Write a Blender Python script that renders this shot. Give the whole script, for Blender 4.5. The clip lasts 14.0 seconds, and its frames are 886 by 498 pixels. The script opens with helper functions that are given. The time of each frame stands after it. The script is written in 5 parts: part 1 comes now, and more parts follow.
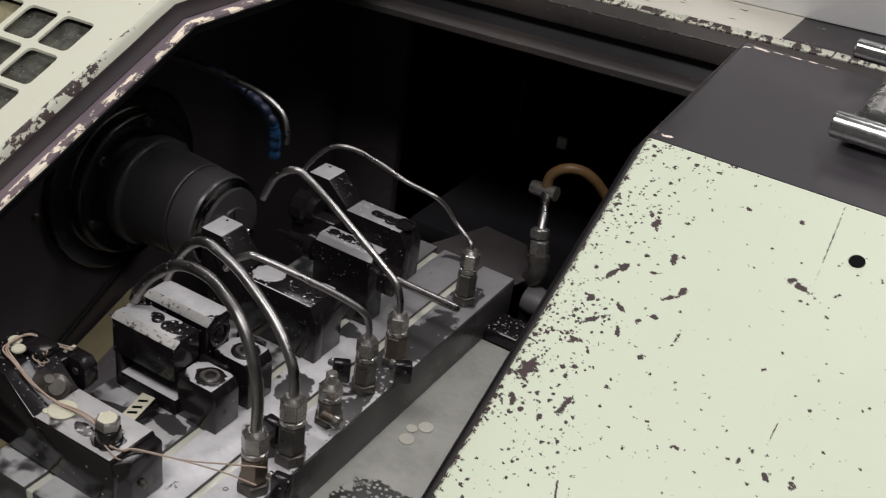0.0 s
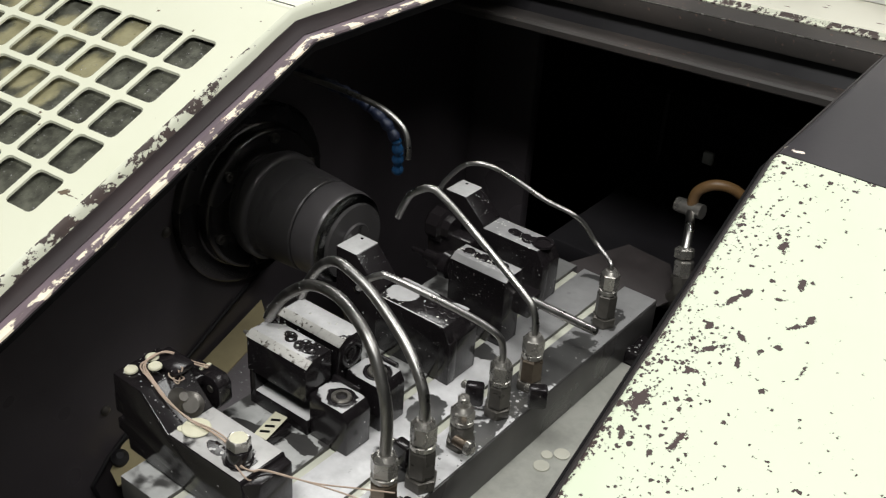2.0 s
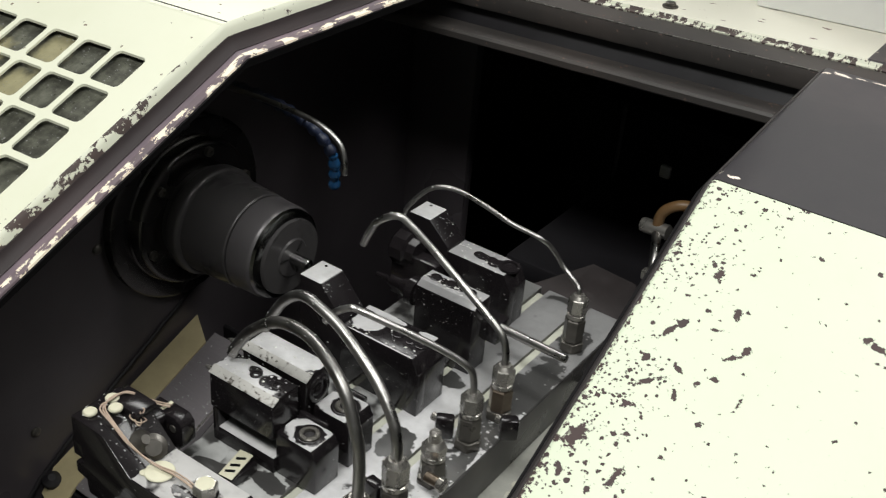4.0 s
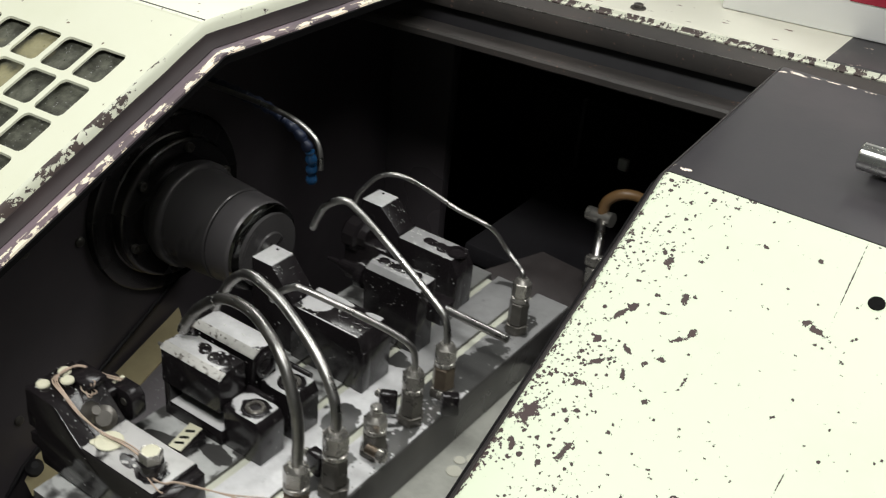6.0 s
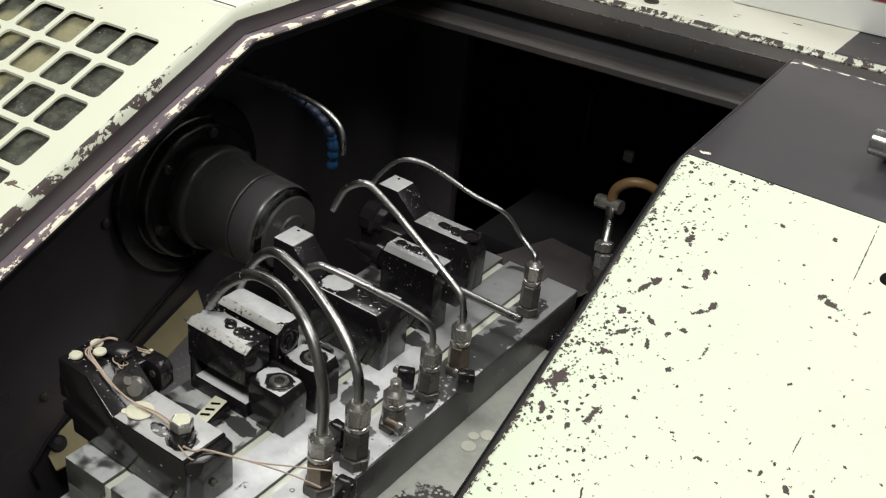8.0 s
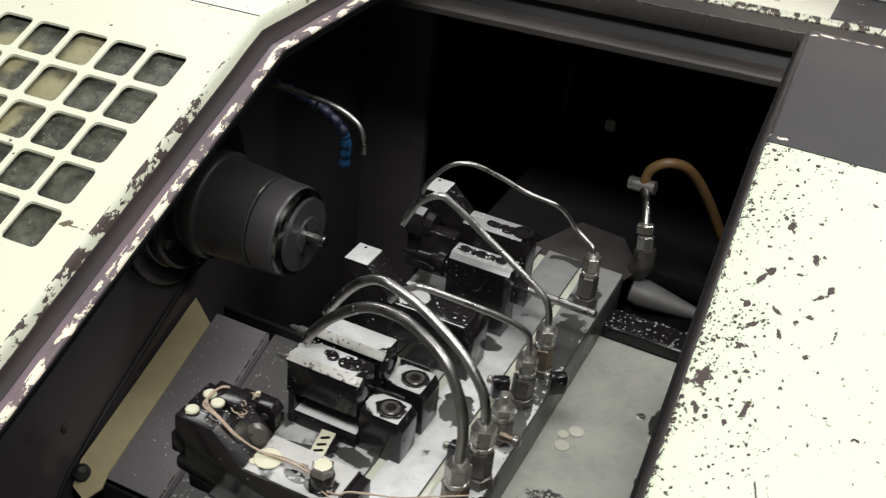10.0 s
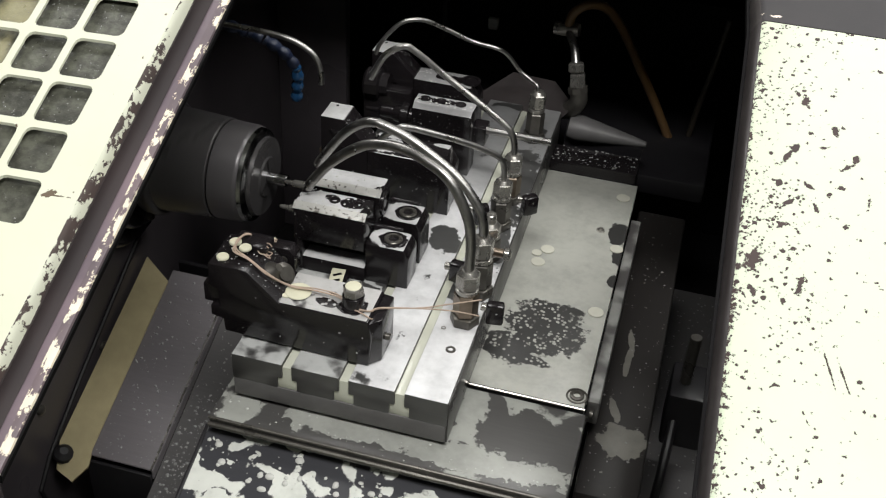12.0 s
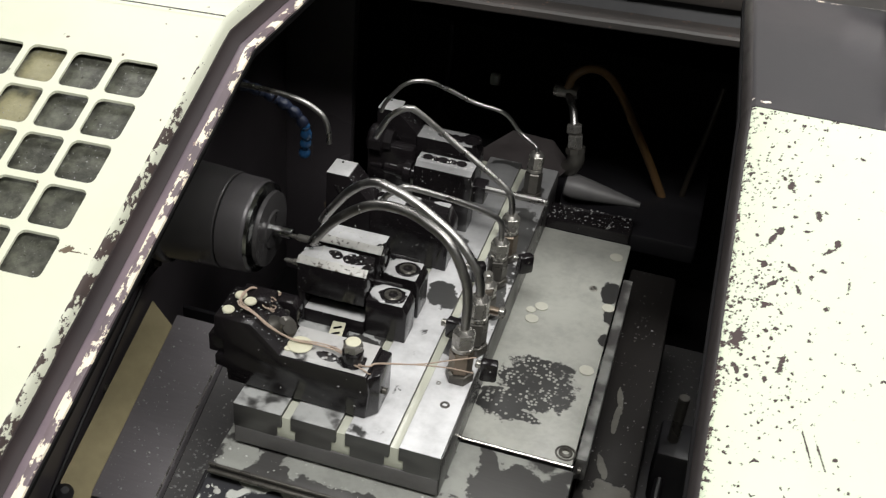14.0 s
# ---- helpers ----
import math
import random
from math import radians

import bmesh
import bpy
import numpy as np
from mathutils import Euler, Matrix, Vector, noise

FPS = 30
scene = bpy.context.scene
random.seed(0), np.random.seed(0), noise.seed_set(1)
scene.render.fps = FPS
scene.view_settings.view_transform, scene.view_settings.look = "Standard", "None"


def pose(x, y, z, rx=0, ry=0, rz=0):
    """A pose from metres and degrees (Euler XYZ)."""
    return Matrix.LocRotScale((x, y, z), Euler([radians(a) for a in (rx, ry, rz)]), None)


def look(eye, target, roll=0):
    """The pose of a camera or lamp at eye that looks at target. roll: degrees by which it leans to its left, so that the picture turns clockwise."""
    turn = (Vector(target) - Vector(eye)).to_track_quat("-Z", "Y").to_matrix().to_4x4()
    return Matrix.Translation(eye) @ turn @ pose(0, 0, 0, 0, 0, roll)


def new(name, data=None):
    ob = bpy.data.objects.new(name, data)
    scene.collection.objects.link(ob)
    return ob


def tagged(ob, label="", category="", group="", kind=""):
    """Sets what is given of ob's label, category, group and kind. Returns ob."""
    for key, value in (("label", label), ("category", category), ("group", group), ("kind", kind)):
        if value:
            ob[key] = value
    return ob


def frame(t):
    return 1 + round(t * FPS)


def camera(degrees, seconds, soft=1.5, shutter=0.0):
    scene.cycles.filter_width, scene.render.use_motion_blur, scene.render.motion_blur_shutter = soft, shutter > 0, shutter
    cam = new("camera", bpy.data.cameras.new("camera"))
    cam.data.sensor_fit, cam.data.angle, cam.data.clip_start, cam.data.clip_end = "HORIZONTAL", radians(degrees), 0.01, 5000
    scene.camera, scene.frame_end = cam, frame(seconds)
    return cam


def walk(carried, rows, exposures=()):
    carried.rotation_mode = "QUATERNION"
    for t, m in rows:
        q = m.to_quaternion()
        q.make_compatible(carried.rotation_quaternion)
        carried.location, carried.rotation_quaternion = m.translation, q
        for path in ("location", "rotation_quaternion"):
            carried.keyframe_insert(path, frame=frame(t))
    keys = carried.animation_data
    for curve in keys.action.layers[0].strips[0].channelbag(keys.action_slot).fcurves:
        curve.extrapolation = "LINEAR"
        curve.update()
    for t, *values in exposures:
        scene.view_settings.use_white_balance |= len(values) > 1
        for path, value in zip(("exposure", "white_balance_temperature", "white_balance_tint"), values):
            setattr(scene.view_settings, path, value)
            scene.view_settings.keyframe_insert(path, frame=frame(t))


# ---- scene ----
cam = camera(44.066, 14.0, soft=1.2, shutter=0.5)
PATH = [
    (0.0, pose(0.4470, -0.4915, 0.5704, 58.780, -6.820, 31.433)),
    (0.5, pose(0.4388, -0.4776, 0.5736, 58.339, -5.641, 33.170)),
    (1.0, pose(0.4383, -0.4689, 0.5735, 58.496, -3.562, 37.499)),
    (1.5, pose(0.4472, -0.4657, 0.5672, 58.767, -3.262, 39.096)),
    (2.0, pose(0.4526, -0.4583, 0.5656, 58.706, -3.210, 38.275)),
    (2.5, pose(0.4469, -0.4539, 0.5766, 58.393, -3.154, 37.130)),
    (3.0, pose(0.4382, -0.4420, 0.5883, 58.667, -3.642, 36.287)),
    (3.5, pose(0.4392, -0.4416, 0.5838, 58.698, -4.264, 35.861)),
    (4.0, pose(0.4438, -0.4397, 0.5791, 58.459, -4.343, 35.522)),
    (4.2, pose(0.4484, -0.4310, 0.5787, 58.291, -4.134, 35.654)),
    (6.5, pose(0.4777, -0.4679, 0.5881, 58.845, -4.850, 35.175)),
    (7.0, pose(0.4800, -0.4810, 0.5877, 58.907, -4.926, 35.387)),
    (7.5, pose(0.4794, -0.4872, 0.5838, 58.829, -5.209, 35.320)),
    (8.0, pose(0.4734, -0.4956, 0.5886, 58.621, -5.452, 35.177)),
    (8.2, pose(0.4689, -0.4966, 0.5926, 58.527, -5.333, 35.064)),
    (10.3, pose(0.2956, -0.5762, 0.6144, 55.938, -4.834, 23.727)),
    (10.5, pose(0.2820, -0.5820, 0.6090, 55.465, -4.616, 22.390)),
    (11.0, pose(0.2511, -0.5858, 0.6049, 54.395, -3.707, 18.856)),
    (11.5, pose(0.2310, -0.5869, 0.6017, 53.808, -2.722, 16.069)),
    (12.0, pose(0.2155, -0.5882, 0.5959, 53.213, -2.988, 15.431)),
    (12.5, pose(0.2043, -0.5947, 0.6026, 53.104, -3.316, 15.707)),
    (13.0, pose(0.2025, -0.5952, 0.6150, 53.460, -3.583, 15.704)),
    (13.5, pose(0.2020, -0.5990, 0.6261, 54.042, -4.188, 16.145)),
    (14.0, pose(0.2136, -0.6019, 0.6343, 54.825, -4.577, 16.309)),
]
EXPOSURES = [(0.0, -1.03, 6450, 17), (0.5, -0.87, 6450, 17), (1.0, -0.62, 6500, 14), (1.6, -0.54, 6500, 10.5), (2.2, -0.5, 6500, 10), (4.0, -0.5, 6500, 9), (8.2, -0.5, 6500, 8.5), (10.3, -0.39, 6500, 9.5), (14.0, -0.40, 6500, 10.5)]
walk(cam, PATH, EXPOSURES)

# slide travel: seconds, along the spindle axis, across it
SLIDE = [
    (0.0, 0.0042, -0.1248),
    (0.5, 0.0038, -0.1214),
    (1.0, 0.0085, -0.1198),
    (1.5, 0.0130, -0.1194),
    (2.0, 0.0156, -0.1180),
    (2.5, 0.0148, -0.1171),
    (3.0, 0.0147, -0.1146),
    (3.5, 0.0156, -0.1138),
    (4.0, 0.0423, -0.1131),
    (4.2, 0.0601, -0.1081),
    (4.6, 0.0750, -0.1100),
    (5.6, 0.0720, -0.1165),
    (6.1, 0.0115, -0.1170),
    (6.5, 0.0103, -0.1171),
    (7.0, 0.0121, -0.1183),
    (7.5, 0.0146, -0.1187),
    (8.0, 0.0160, -0.1189),
    (8.2, 0.0162, -0.1189),
    (9.5, 0.0165, -0.1190),
    (10.1, 0.0510, -0.1190),
    (10.3, 0.0510, -0.1051),
    (10.5, 0.0501, -0.0603),
    (11.0, 0.0461, -0.0000),
    (11.5, 0.0022, -0.0009),
    (12.0, 0.0006, -0.0007),
    (12.5, 0.0000, 0.0000),
    (13.0, 0.0003, 0.0002),
    (13.5, -0.0003, 0.0002),
    (14.0, -0.0006, 0.0007),
]

# ---- world, lamps, exposure ----
world = bpy.data.worlds.new("workshop_air")
scene.world = world
world.use_nodes = True
world.node_tree.nodes["Background"].inputs[0].default_value = (0.9, 0.95, 1.0, 1)
world.node_tree.nodes["Background"].inputs[1].default_value = 0.05
LAMPS = ((-1.2, 1.0, 29), (1.0, 0.9, 33), (0.52, -0.75, 65))
for lx, ly, power in LAMPS:
    lamp = bpy.data.lights.new("ceiling_tube", "AREA")
    lamp.shape, lamp.size, lamp.size_y, lamp.energy = "RECTANGLE", 1.5, 0.5, power
    lamp.color = (1.0, 1.0, 0.97)
    new("ceiling_tube", lamp).matrix_world = pose(lx, ly, 1.93)


# ---- materials ----
class Mat:
    """A small builder round one Principled material."""

    def __init__(self, name, base=(0.5, 0.5, 0.5), rough=0.5, metal=0.0):
        self.m = bpy.data.materials.new(name)
        self.m.use_nodes = True
        self.nt = self.m.node_tree
        self.b = self.nt.nodes["Principled BSDF"]
        self.set("Base Color", (*base, 1))
        self.set("Roughness", rough)
        self.set("Metallic", metal)
        self.co = self.nt.nodes.new("ShaderNodeTexCoord").outputs["Object"]

    def put(self, socket, value):
        if isinstance(value, bpy.types.NodeSocket):
            self.nt.links.new(value, socket)
        else:
            socket.default_value = value

    def set(self, key, value):
        self.put(self.b.inputs[key], value)

    def noise(self, scale, detail=4.0, rough=0.55, co=None, warp=0.0):
        n = self.nt.nodes.new("ShaderNodeTexNoise")
        self.put(n.inputs["Vector"], co or self.co)
        n.inputs["Scale"].default_value, n.inputs["Detail"].default_value = scale, detail
        n.inputs["Roughness"].default_value, n.inputs["Distortion"].default_value = rough, warp
        return n.outputs["Fac"]

    def cells(self, scale, co=None, rnd=1.0):
        n = self.nt.nodes.new("ShaderNodeTexVoronoi")
        self.put(n.inputs["Vector"], co or self.co)
        n.inputs["Scale"].default_value, n.inputs["Randomness"].default_value = scale, rnd
        return n.outputs["Distance"]

    def flecks(self, scale, co=None):
        """Irregular cells: distance from the middle, and two random numbers for each."""
        co = co or self.co
        warp = self.nt.nodes.new("ShaderNodeTexNoise")
        self.put(warp.inputs["Vector"], co)
        warp.inputs["Scale"].default_value, warp.inputs["Detail"].default_value = scale * 1.6, 3
        lean_ = self.nt.nodes.new("ShaderNodeVectorMath")
        lean_.operation = "MULTIPLY_ADD"
        self.put(lean_.inputs[0], warp.outputs["Color"])
        lean_.inputs[1].default_value = (1.1 / scale,) * 3
        self.put(lean_.inputs[2], co)
        n = self.nt.nodes.new("ShaderNodeTexVoronoi")
        n.inputs["Scale"].default_value = scale
        self.put(n.inputs["Vector"], lean_.outputs[0])
        c = self.nt.nodes.new("ShaderNodeSeparateColor")
        self.put(c.inputs[0], n.outputs["Color"])
        return n.outputs["Distance"], c.outputs[0], c.outputs[1]

    def step(self, v, a, b, lo=0.0, hi=1.0):
        n = self.nt.nodes.new("ShaderNodeMapRange")
        n.interpolation_type = "SMOOTHSTEP"
        for k, x in zip(("Value", "From Min", "From Max", "To Min", "To Max"), (v, a, b, lo, hi)):
            self.put(n.inputs[k], x)
        return n.outputs["Result"]

    def math(self, op, a, b=0.0):
        n = self.nt.nodes.new("ShaderNodeMath")
        n.operation = op
        self.put(n.inputs[0], a)
        self.put(n.inputs[1], b)
        return n.outputs[0]

    def mix(self, f, a, b):
        n = self.nt.nodes.new("ShaderNodeMix")
        n.data_type = "RGBA"
        self.put(n.inputs["Factor"], f)
        ca, cb = [s for s in n.inputs if s.type == "RGBA"]
        self.put(ca, (*a, 1) if isinstance(a, tuple) else a)
        self.put(cb, (*b, 1) if isinstance(b, tuple) else b)
        return [s for s in n.outputs if s.type == "RGBA"][0]

    def blend(self, f, a, b):
        return self.math("ADD", self.math("MULTIPLY", f, b - a), a)

    def axis(self, k, co=None):
        n = self.nt.nodes.new("ShaderNodeSeparateXYZ")
        self.put(n.inputs[0], co or self.co)
        return n.outputs[k]

    def up(self):
        """1 on faces that look up."""
        n = self.nt.nodes.new("ShaderNodeNewGeometry")
        return self.step(self.axis("Z", n.outputs["True Normal"]), 0.76, 0.84)

    def stretch(self, x, y, z):
        n = self.nt.nodes.new("ShaderNodeMapping")
        self.put(n.inputs["Vector"], self.co)
        n.inputs["Scale"].default_value = (x, y, z)
        return n.outputs[0]

    def spot(self, x, y, rx, ry, turn=0.0, wob=None):
        """Distance from (x, y) in radii, seen from above."""
        flat = self.nt.nodes.new("ShaderNodeVectorMath")
        flat.operation = "MULTIPLY"
        self.put(flat.inputs[0], self.co)
        flat.inputs[1].default_value = (1, 1, 0)
        n = self.nt.nodes.new("ShaderNodeMapping")
        n.vector_type = "TEXTURE"
        self.put(n.inputs["Vector"], flat.outputs[0])
        n.inputs["Location"].default_value = (x, y, 0)
        n.inputs["Rotation"].default_value = (0, 0, radians(turn))
        n.inputs["Scale"].default_value = (rx, ry, 1)
        d = self.nt.nodes.new("ShaderNodeVectorMath")
        d.operation = "LENGTH"
        self.put(d.inputs[0], n.outputs[0])
        out = d.outputs["Value"]
        return self.math("ADD", out, wob) if wob else out

    def bump(self, height, depth, dist=0.001):
        n = self.nt.nodes.new("ShaderNodeBump")
        n.inputs["Strength"].default_value, n.inputs["Distance"].default_value = depth, dist
        self.put(n.inputs["Height"], height)
        self.set("Normal", n.outputs[0])


CREAM = (0.630, 0.69, 0.535)
BARE = (0.036, 0.026, 0.026)


def painted(name, base, bare, rough, chip, scale, marks=(), edge=None, speck=0.0, drawn=None):
    """Worn machine enamel: stains, chips down to primer, and marks with a place of their own."""
    k = Mat(name, base, rough)
    chips = k.noise(scale, 6, 0.68, k.stretch(*drawn) if drawn else None)
    mask = k.step(k.math("SUBTRACT", chips, chip), -0.004, 0.008)
    if edge:
        x0, slope, width, most, least = edge
        along_ = k.math("ADD", k.axis("X"), k.math("MULTIPLY", k.axis("Y"), slope))
        near = k.step(along_, x0, x0 + width, 1.0, 0.0)
        patchy = k.step(k.noise(16, 3), 0.34, 0.66, 0.12, 1.25)
        level = k.math("MULTIPLY", k.math("ADD", k.math("MULTIPLY", near, most - least), least), patchy)
        for size, share in ((150, 0.4), (260, 1.15), (430, 1.2)):
            d, r1, r2 = k.flecks(size)
            hit = k.step(k.math("SUBTRACT", d, k.math("MULTIPLY", r2, 0.48)), -0.03, 0.03, 1.0, 0.0)
            keep = k.math("LESS_THAN", r1, k.math("MULTIPLY", level, share))
            mask = k.math("MAXIMUM", mask, k.math("MULTIPLY", hit, keep))
        fringe = k.step(along_, x0, x0 + 0.010, 0.52, 0.34)
        mask = k.math("MAXIMUM", mask, k.step(k.math("SUBTRACT", fringe, k.noise(260, 5, 0.65)), 0.02, 0.05))
    if speck:
        d, r1, r2 = k.flecks(260, k.stretch(*drawn) if drawn else None)
        hit = k.step(k.math("SUBTRACT", d, k.math("MULTIPLY", r2, 0.42)), -0.03, 0.03, 1.0, 0.0)
        mask = k.math("MAXIMUM", mask, k.math("MULTIPLY", hit, k.math("LESS_THAN", r1, speck)))
    wob = k.math("MULTIPLY", k.math("SUBTRACT", k.noise(260, 5, 0.7), 0.5), 4.2)
    for x, y, rx, ry, turn in marks:
        mask = k.math("MAXIMUM", mask, k.step(k.spot(x, y, rx * 0.70, ry * 0.70, turn, wob), 0.9, 1.05, 1.0, 0.0))
    grime = k.step(k.noise(7, 6, 0.65), 0.4, 0.75)
    body = k.mix(k.math("MULTIPLY", grime, 0.35 if max(base) > 0.2 else 1.0), base, tuple(c * f for c, f in zip(base, (0.86, 0.87, 0.80) if max(base) > 0.2 else (1.6, 1.5, 1.45))))
    rust = k.mix(k.noise(60, 3), bare, tuple(c * f for c, f in zip(bare, (2.0, 1.6, 1.5))))
    k.set("Base Color", k.mix(mask, body, rust))
    k.set("Roughness", k.blend(mask, rough, 0.7))
    k.bump(k.math("ADD", k.math("MULTIPLY", mask, -1.0), k.math("MULTIPLY", k.noise(300, 2), 0.12)), 0.35, 0.0006)
    return k.m


RIGHT_MARKS = ((0.2921, 0.078, 0.0035, 0.0055, 20), (0.3132, 0.0596, 0.0032, 0.006, -5), (0.3225, 0.0345, 0.008, 0.002, 35),
               (0.327, 0.0405, 0.0028, 0.004, 0), (0.3028, -0.05, 0.0026, 0.011, -6), (0.2745, -0.038, 0.0065, 0.011, -15),
               (0.2775, -0.058, 0.003, 0.004, 0), (0.3839, 0.0708, 0.010, 0.0028, -12), (0.377, 0.074, 0.004, 0.0025, 10),
               (0.3865, 0.112, 0.0005, 0.040, 3.6), (0.4035, -0.014, 0.0005, 0.010, 0), (0.337, 0.012, 0.0018, 0.004, 0),
               (0.3195, 0.019, 0.004, 0.0018, 10), (0.3235, -0.094, 0.0008, 0.014, 22), (0.332, -0.098, 0.0008, 0.012, 24),
               (0.307, 0.0455, 0.004, 0.0014, 15), (0.286, 0.036, 0.002, 0.009, -25), (0.291, 0.004, 0.011, 0.0024, 38),
               (0.301, 0.017, 0.005, 0.0022, -30), (0.288, -0.012, 0.004, 0.0024, 40), (0.3065, 0.003, 0.002, 0.0045, 30))
cream_right = painted("cream_enamel_chipped", CREAM, BARE, 0.42, 0.79, 105, RIGHT_MARKS, (0.2628, 0.045, 0.070, 0.46, 0.028))
# worn cream, raised above CREAM to carry the stronger light on this cover
cream_left = painted("cream_enamel_worn_lit", (0.76, 0.77, 0.62), (0.10, 0.085, 0.06), 0.42, 0.76, 80, ((-0.18, -0.066, 0.006, 0.0035, 20), (-0.174, -0.0665, 0.013, 0.0007, 2)),
                     None, 0.030)
cream_edge = painted("cream_enamel_flaking", (0.66, 0.67, 0.55), (0.045, 0.037, 0.035), 0.5, 0.500, 130, drawn=(1, 0.5, 0.6))
cream_lip = painted("cream_enamel_lip", (0.66, 0.67, 0.55), (0.045, 0.037, 0.035), 0.5, 0.62, 120, (), None, 0.06, (1, 0.5, 0.6))
cream_ledge = painted("cream_enamel_scuffed", (0.74, 0.72, 0.62), (0.12, 0.085, 0.075), 0.45, 0.70, 55, (), None, 0.085, (0.28, 0.9, 1))
band = painted("dark_violet_grey_enamel", (0.023, 0.0165, 0.0175), (0.62, 0.63, 0.50), 0.72, 0.78, 45)
rim_strip = painted("violet_grey_strip", (0.150, 0.118, 0.138), (0.30, 0.24, 0.20), 0.42, 0.62, 42, drawn=(1, 0.5, 0.6))
flake = painted("strip_flaking_to_cream", (0.130, 0.102, 0.114), (0.60, 0.615, 0.51), 0.45, 0.512, 120, drawn=(1, 0.45, 0.6))
slate = painted("slate_grey_enamel", (0.036, 0.033, 0.037), (0.55, 0.55, 0.5), 0.34, 0.80, 60,
                ((0.2555, 0.1495, 0.0035, 0.0022, 40), (0.266, 0.1475, 0.006, 0.0025, 10), (0.262, 0.366, 0.010, 0.003, -8), (0.276, 0.368, 0.006, 0.002, 0), (0.290, 0.369, 0.007, 0.0016, 5), (0.303, 0.370, 0.004, 0.0015, 0), (0.318, 0.370, 0.006, 0.0014, 4), (0.252, 0.362, 0.004, 0.002, 30)), None, 0.0)
slate_worn = painted("slate_ledge_enamel", (0.040, 0.037, 0.040), (0.62, 0.60, 0.52), 0.4, 0.64, 60, (), None, 0.02, (0.4, 1, 1))
beam_mat = painted("sooty_beam_enamel", (0.040, 0.036, 0.034), (0.085, 0.066, 0.056), 0.52, 0.66, 120, (), None, 0.05)


def wet(name, dry, milk, cover, scale, rough=0.32, metal=0.0, spots=(), holes_and_shade=(), only_up=True, drops=0.0, blob=1.2, pale=(0.59, 0.585, 0.585), gloss=0.5, share=0.12, soft=0.015, wobble=1.3):
    """Oily metal with milky coolant lying on it; its white also paints ceiling reflection."""
    k = Mat(name, dry, rough, metal)
    f = k.math("ADD", k.math("MULTIPLY", k.noise(scale, blob, 0.45, None, 0.25), 0.86), k.math("MULTIPLY", k.noise(scale * 4, 3, 0.6), 0.14))
    wob = k.math("MULTIPLY", k.math("SUBTRACT", k.noise(75, 4, 0.6), 0.5), wobble)
    m = k.step(f, 1 - cover - soft, 1 - cover + soft)
    for x, y, rx, ry, turn in spots:
        m = k.math("MAXIMUM", m, k.step(k.spot(x, y, rx, ry, turn, wob), 0.96, 1.03, 1.0, 0.0))
    for x, y, rx, ry, turn, foam in holes_and_shade:
        inside = k.step(k.spot(x, y, rx, ry, turn, wob), 0.94, 1.04, 1.0, 0.0)
        if isinstance(foam, float):
            # a decimal value fades the milk over a wide oval: shade put into colour
            inside = k.math("MULTIPLY", k.step(k.spot(x, y, rx, ry, turn), 0.5, 1.1, 1.0, 0.0), foam)
        elif foam:
            bubbles = k.step(k.cells(235), 0.30, 0.38, 1.0, 0.0)
            some = k.step(k.noise(60, 2), 0.38, 0.52)
            inside = k.math("MULTIPLY", inside, k.math("SUBTRACT", 1.0, k.math("MULTIPLY", bubbles, some)))
        m = k.math("MULTIPLY", m, k.math("SUBTRACT", 1.0, inside))
    # up-facing white is coolant plus the ceiling's reflection put into the colour
    if only_up:
        m = k.math("MULTIPLY", m, k.up())
    if drops:
        d, r1, r2 = k.flecks(drops)
        hit = k.step(k.math("SUBTRACT", d, k.math("MULTIPLY", r2, 0.36)), -0.03, 0.03, 1.0, 0.0)
        m = k.math("MAXIMUM", m, k.math("MULTIPLY", hit, k.math("LESS_THAN", r1, share)))
    thick = k.step(k.math("ADD", k.math("MULTIPLY", k.noise(26, 5, 0.6), 0.7), k.math("MULTIPLY", k.noise(140, 3), 0.3)), 0.30, 0.62)
    grain = k.noise(1, 3, 0.6, k.stretch(40, 400, 400))
    dull = k.mix(grain, tuple(c * 0.88 for c in dry), tuple(min(1, c * 1.14) for c in dry))
    cream = k.mix(thick, tuple(c * 0.76 for c in pale), pale)
    k.set("Base Color", k.mix(k.math("MULTIPLY", m, milk), dull, cream))
    k.set("Roughness", k.blend(m, rough, 0.30))
    k.set("Metallic", k.blend(m, metal, 0.0))
    k.set("Specular IOR Level", k.blend(m, gloss, 0.5))
    k.bump(k.math("ADD", m, k.math("MULTIPLY", grain, 0.03)), 0.5, 0.0007)
    return k.m


